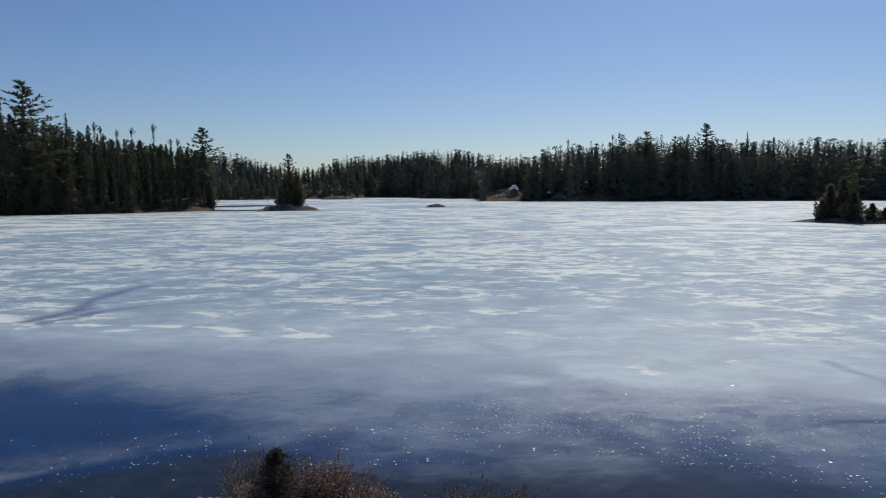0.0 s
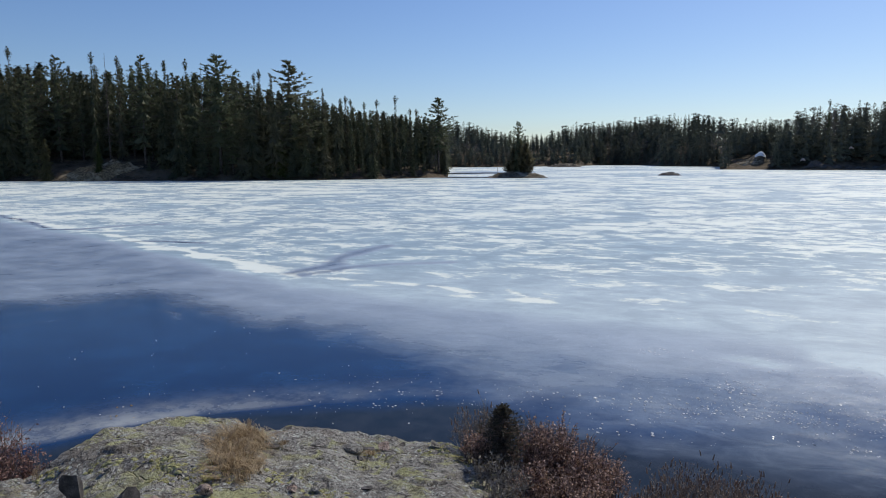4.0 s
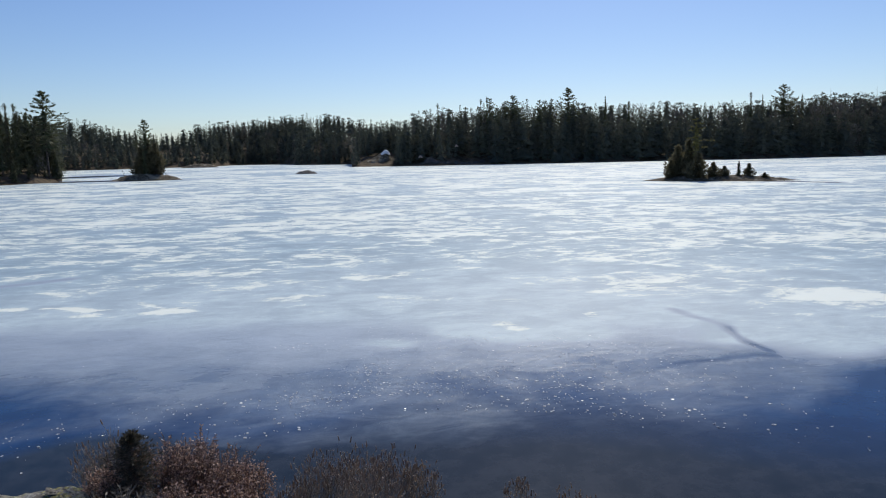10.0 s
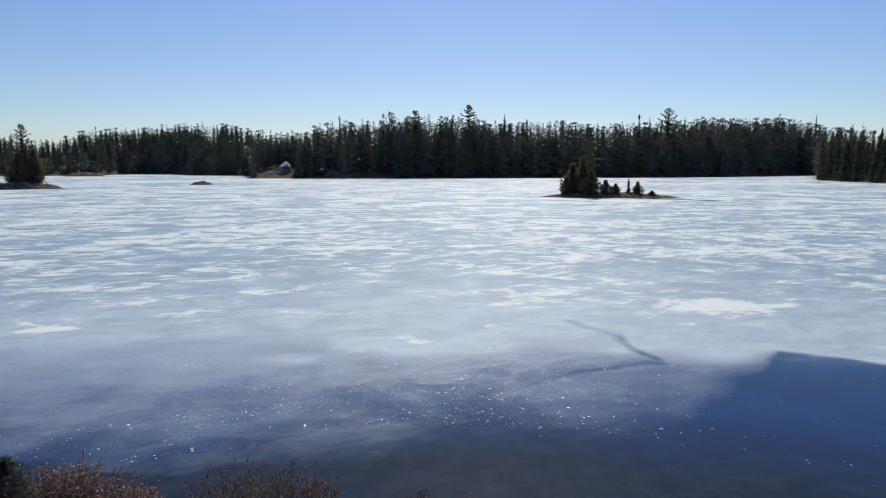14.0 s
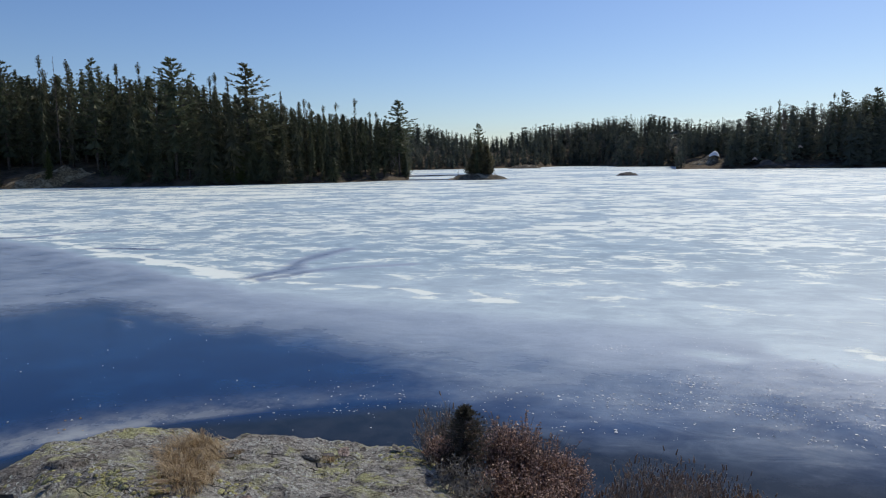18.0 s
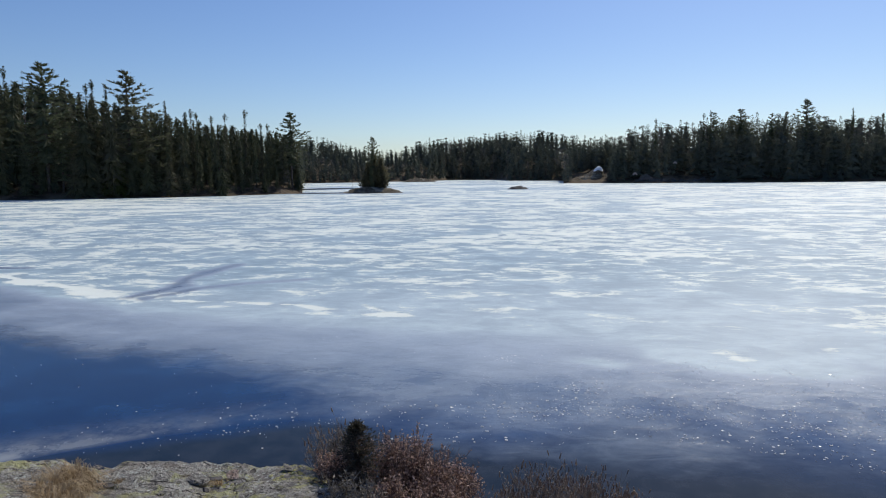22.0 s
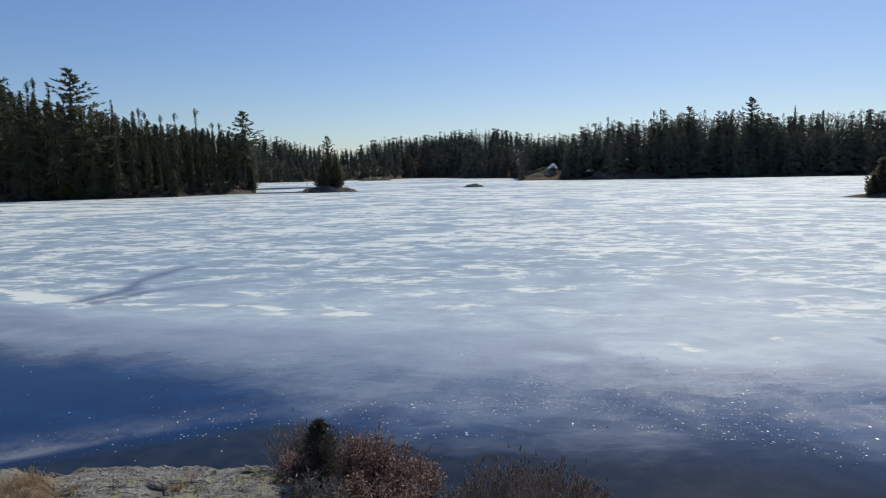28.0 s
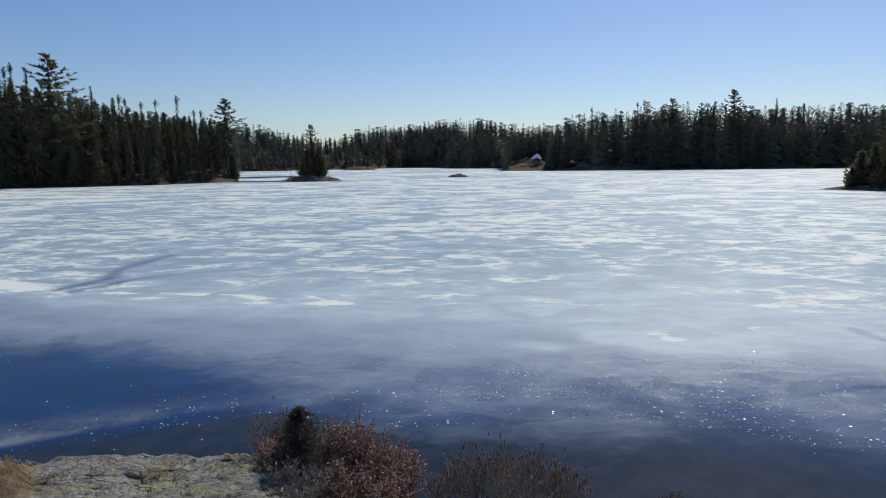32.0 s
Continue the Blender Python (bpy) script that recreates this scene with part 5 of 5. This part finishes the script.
for _k in ((17.3, 5.15, .34, .17, 46, 0, 31), (15.9, 5.2, .48, .16, 50, 0, 32), (9.2, 5.2, .60, .12, 26, 0, 33), (6.0, 5.25, .52, .12, 24, 0, 34)):
    shrub(*_k[:6], M_CATKIN, M_GREYTWIG, "thin pale leafless twigs beside a young spruce", _k[6], tip=.2)


for _k in ((16.4, 4.45, .20, .10, 15, 7, 41), (15.0, 4.4, .26, .11, 18, 7, 42), (13.4, 4.45, .30, .10, 18, 7, 43), (14.2, 4.15, .22, .12, 16, 7, 44)):
    shrub(*_k[:6], M_GREYLEAF, M_GREYTWIG, "low shrub with curled dark grey-green leaves before a young spruce", _k[6], leaf=.036, slim=.6)


def stick(name, pts, r0, r1, mat, label, category):
    path = [Vector(p) for p in pts]
    n = len(path)
    v, f = tube(path, [r0 + (r1 - r0) * i / (n - 1) for i in range(n)], 8)
    return tagged(mesh_ob(name, v, f, mat, None, True), label, category)


stick("fallen_stick", [at_az(a, q, near_z(a, q, True) + h) for a, q, h in ((63.5, 4.9, .02), (60.6, 5.08, .045), (57.6, 5.12, .05), (55.2, 5.2, .06), (53.4, 5.28, .12))], .017, .007, M_PALEWOOD, "bleached bare stick lying across the bedrock", "stick")
stick("dead_stick", [at_az(61, 5.6, .80), at_az(58.8, 5.65, 0.98), at_az(57.6, 5.7, 1.16)], .012, .005, M_DEADWOOD, "thin grey dead stick among shrubs", "stick")


def twiggy(w, p, d, length, depth, r_, droop, stout=1.0):
    """A crooked dead limb that forks."""
    path, rad = [p.copy()], [(0.0026 + 0.0042 * length) * stout]
    dd = d.copy()
    for k in range(4):
        dd = (dd + Vector((r_.uniform(-.35, .35), r_.uniform(-.35, .35), r_.uniform(-.3, .3) - droop))).normalized()
        path.append(path[-1] + dd * length / 4)
        rad.append(rad[0] * (1 - (k + 1) / 4.6))
    w.stick(path, rad, 4)
    if depth:
        for k in range(5):
            q = path[1 + k % 4]
            side = (dd + Vector((r_.uniform(-1.2, 1.2), r_.uniform(-1.2, 1.2), r_.uniform(-.9, .6)))).normalized()
            twiggy(w, q, side, length * r_.uniform(.35, .6), depth - 1, r_, droop, stout)


def fallen_top():
    """The grey bare top of a conifer that fell out over the ice."""
    r_ = random.Random(9)
    ob = new("fallen_tree")
    axis = [at_az(67, 8.2, .98), at_az(62, 8.3, .84), at_az(58, 8.35, .76), at_az(55.6, 8.4, .70)]
    v, f = tube(axis, (.06, .045, .032, .012), 6)
    mesh_ob("trunk", v, f, M_DEADWOOD, ob, True)
    w = Soup()
    for k in range(78):
        u = r_.random() ** (0.8 if k < 30 else 1.6)
        i = min(2, int(u * 3))
        p = axis[i].lerp(axis[i + 1], u * 3 - i)
        d = Vector((r_.uniform(-.6, .9), r_.uniform(-.8, .6), r_.uniform(-.5, .55))).normalized()
        twiggy(w, p, d, r_.uniform(.3, .75) * (1.15 - u * .7), 2, r_, .10, 1.5)
    tagged(mesh_ob("twigwork", w.v, w.f, M_DEADWOOD, ob), kind="stuff")
    return tagged(ob, "fallen bare grey conifer top over the ice edge", "dead tree")


fallen_top()


def near_cedar():
    """A cedar on the bank whose sprays hang over the water."""
    r_ = random.Random(14)
    ob = new("cedar_tree")
    base = at_az(67.5, 8.3, near_z(67.5, 8.3) - .1)
    v, f = tube([base + Vector((0.05 * k, 0.02 * k, k * 0.9)) for k in range(6)], [.11 - .015 * k for k in range(6)], 9)
    mesh_ob("trunk", v, f, M_BARK, ob, True)
    w, s = Soup(), Soup()
    tips = [(58.0 + r_.uniform(-.5, 4.5), 8.0 + r_.uniform(-.5, .6), 3.0 + 8.0 * t) for t in np.linspace(-.100, .025, 34)] + [(55.7, 8.0, 1.76), (56.6, 8.0, 1.72), (57.5, 8.0, 1.70), (58.6, 8.1, 1.42), (59.2, 8.1, 1.50), (58.9, 8.2, 1.34)]
    for a, q, z in tips:
        e = at_az(a, q, z)
        b = base + Vector((0.1, 0, max(.6, z - .55 - base.z)))
        m = b.lerp(e, .55) + Vector((0, 0, .12))
        w.stick([b, m, e], (.016, .010, .004), 4)
        out = (e - m).normalized()
        for k in range(720):
            u = r_.random() ** .8
            c = m.lerp(e, u) + Vector((r_.gauss(0, .065), r_.gauss(0, .065), r_.gauss(-.02, .055)))
            d = (out * .6 + Vector((r_.uniform(-1, 1), r_.uniform(-1, 1), r_.uniform(-.9, .4)))).normalized()
            s.spray(c, d, r_.uniform(.030, .070), r_.uniform(.006, .013), r_, .2)
    tagged(mesh_ob("limbwork", w.v, w.f, M_BARK, ob), kind="stuff")
    mesh_ob("crown", s.v, s.f, M_CEDAR, ob)
    return tagged(ob, "olive green cedar leaning over the water from the bank", "cedar")


def near_pine():
    """A white pine on the bank: live plumes above, bare grey limbs below."""
    r_ = random.Random(31)
    ob = new("pine_tree")
    base = at_az(70, 7.4, near_z(70, 7.4) - .1)
    v, f = tube([base + Vector((0.03 * k, 0.02 * k, k * 1.2)) for k in range(8)], [.15 - .015 * k for k in range(8)], 10)
    mesh_ob("trunk", v, f, M_BARK, ob, True)
    w, s, g = Soup(), Soup(), Soup()
    for a, q, tn in ((54.2, 7.0, .198), (55.4, 7.1, .175), (56.4, 6.9, .165), (57.0, 7.1, .135), (58.2, 7.0, .15), (59.2, 7.1, .12), (58.8, 6.9, .19), (60.5, 7.0, .17)):
        e = at_az(a, q, 3.0 + tn * q)
        b = Vector((base.x, base.y, e.z - .35))
        m = b.lerp(e, .6) + Vector((0, 0, -.08))
        w.stick([b, m, e], (.03, .018, .006), 5)
        for k in range(9):
            u = 1.0 if k == 0 else r_.uniform(.1, .97)
            c = m.lerp(e, u)
            d = ((e - m).normalized() * .8 + Vector((r_.uniform(-.8, .8), r_.uniform(-.8, .8), r_.uniform(-.1, .7)))).normalized()
            ln = r_.uniform(.12, .26)
            tip = c + d * ln + Vector((0, 0, ln * .25))
            w.stick([c, c.lerp(tip, .5) - Vector((0, 0, ln * .05)), tip], (.006, .004, .002), 4)
            for j in range(76):
                q2 = r_.random() ** .7
                n = (d * .9 + Vector((r_.gauss(0, .6), r_.gauss(0, .6), r_.gauss(.2, .55)))).normalized()
                s.spray(c.lerp(tip, q2), n, r_.uniform(.055, .095), r_.uniform(.003, .005), r_)
    for a, q, tn in ((52.4, 7.2, .088), (56.5, 7.2, .070), (59.0, 7.1, .05)):
        e = at_az(a, q, 3.0 + tn * q)
        b = Vector((base.x, base.y, e.z - .15))
        g.stick([b] + [b.lerp(e, u) + Vector((r_.uniform(-.04, .04), r_.uniform(-.04, .04), .10 * math.sin(u * 3.1) + r_.uniform(-.03, .03))) for u in (.25, .4, .55, .7, .85)] + [e], (.010, .009, .008, .007, .006, .004, .002), 4)
        for k in range(13):
            p = b.lerp(e, r_.uniform(.55, 1.0))
            twiggy(g, p, Vector((r_.uniform(-.2, .9), r_.uniform(-.5, .5), -.25)).normalized(), r_.uniform(.2, .42), 2, r_, .08, .62)
    tagged(mesh_ob("limbwork", w.v, w.f, M_BARK, ob), kind="stuff")
    mesh_ob("crown", s.v, s.f, M_PINE, ob)
    tagged(mesh_ob("dead_limbwork", g.v, g.f, M_DEADWOOD, ob, False), "bare lichen-grey dead limbs", kind="stuff")
    return tagged(ob, "white pine on the bank with bare lower limbs", "pine")


near_cedar()
near_pine()


def flakes(name, n, az0, az1, r0, r1, small, large, mat, label, seed, centre=None):
    """Loose chips on the ice, too many to count."""
    r_ = random.Random(seed)
    s = Soup()
    for _ in range(n):
        az = r_.uniform(az0, az1) if centre is None else r_.gauss(*centre)
        r = r0 + (r1 - r0) * r_.random() ** 1.3
        c = at_az(az, r, .004)
        size = small * (large / small) ** (r_.random() ** 2.2)
        k = r_.randint(4, 6)
        ring = [c + Vector((math.cos(6.28 * i / k + .3) * size * r_.uniform(.5, 1), math.sin(6.28 * i / k) * size * r_.uniform(.5, 1), 0)) for i in range(k)]
        tx, ty = r_.gauss(0, .15), r_.gauss(0, .15)
        top = [p.lerp(c, .42) + Vector((0, 0, size * .07 + (p - c).x * tx + (p - c).y * ty)) for p in ring]
        m = len(s.v)
        s.v.extend(ring + top)
        s.f.append(tuple(range(m + k, m + 2 * k)))
        s.f.extend((m + i, m + (i + 1) % k, m + k + (i + 1) % k, m + k + i) for i in range(k))
    tagged(mesh_ob(name, s.v, s.f, mat), label, "leaf litter" if name == "leaf_litter" else "ice chips", kind="stuff")


flakes("ice_chips", 330, -54, 60, 7.6, 13.0, .006, .022, M_FLAKE, "small white ice chips scattered on dark ice", 1)
# chips gathered towards the sun's bearing stand in for its glitter
flakes("ice_chips", 760, 0, 0, 7.9, 11.5, .010, .030, M_FLAKE, "small white ice chips standing in for sun glitter on dark ice", 2, (-20, 9))
flakes("ice_chips", 150, 0, 0, 8.2, 9.6, .006, .026, M_FLAKE, "small white ice chips along the shore", 3, (21, 7))
flakes("ice_chips", 260, 0, 0, 9.5, 12.5, .005, .018, M_FLAKE, "fine ice crumbs standing in for sun glitter on grey ice", 4, (-14, 8))
flakes("ice_chips", 900, 0, 0, 8.6, 14.5, .005, .018, M_FLAKE, "crumbs of broken ice standing in for sun glitter on grey ice", 7, (-13, 7))
flakes("ice_chips", 80, 0, 0, 7.5, 9.0, .009, .034, M_FLAKE, "broken white ice flakes off the shrubs", 8, (5, 5))
for _az, _w, _r0, _r1, _n in ((-5.0, 1.0, 9.4, 9.95, 110), (1.8, .7, 10.9, 11.3, 40), (-6.5, 3.0, 8.5, 9.2, 120), (0.8, 2.4, 8.3, 8.9, 90)):
    flakes("ice_chips", _n, 0, 0, _r0, _r1, .008, .030, M_FLAKE, "dense patch of glinting ice crumbs on grey ice", int(_r0 * 10), (_az, _w))
flakes("leaf_litter", 14, 44, 58, 8.3, 9.4, .015, .045, M_DRYGRASS, "a few dry tan leaves lying on thin ice", 6)
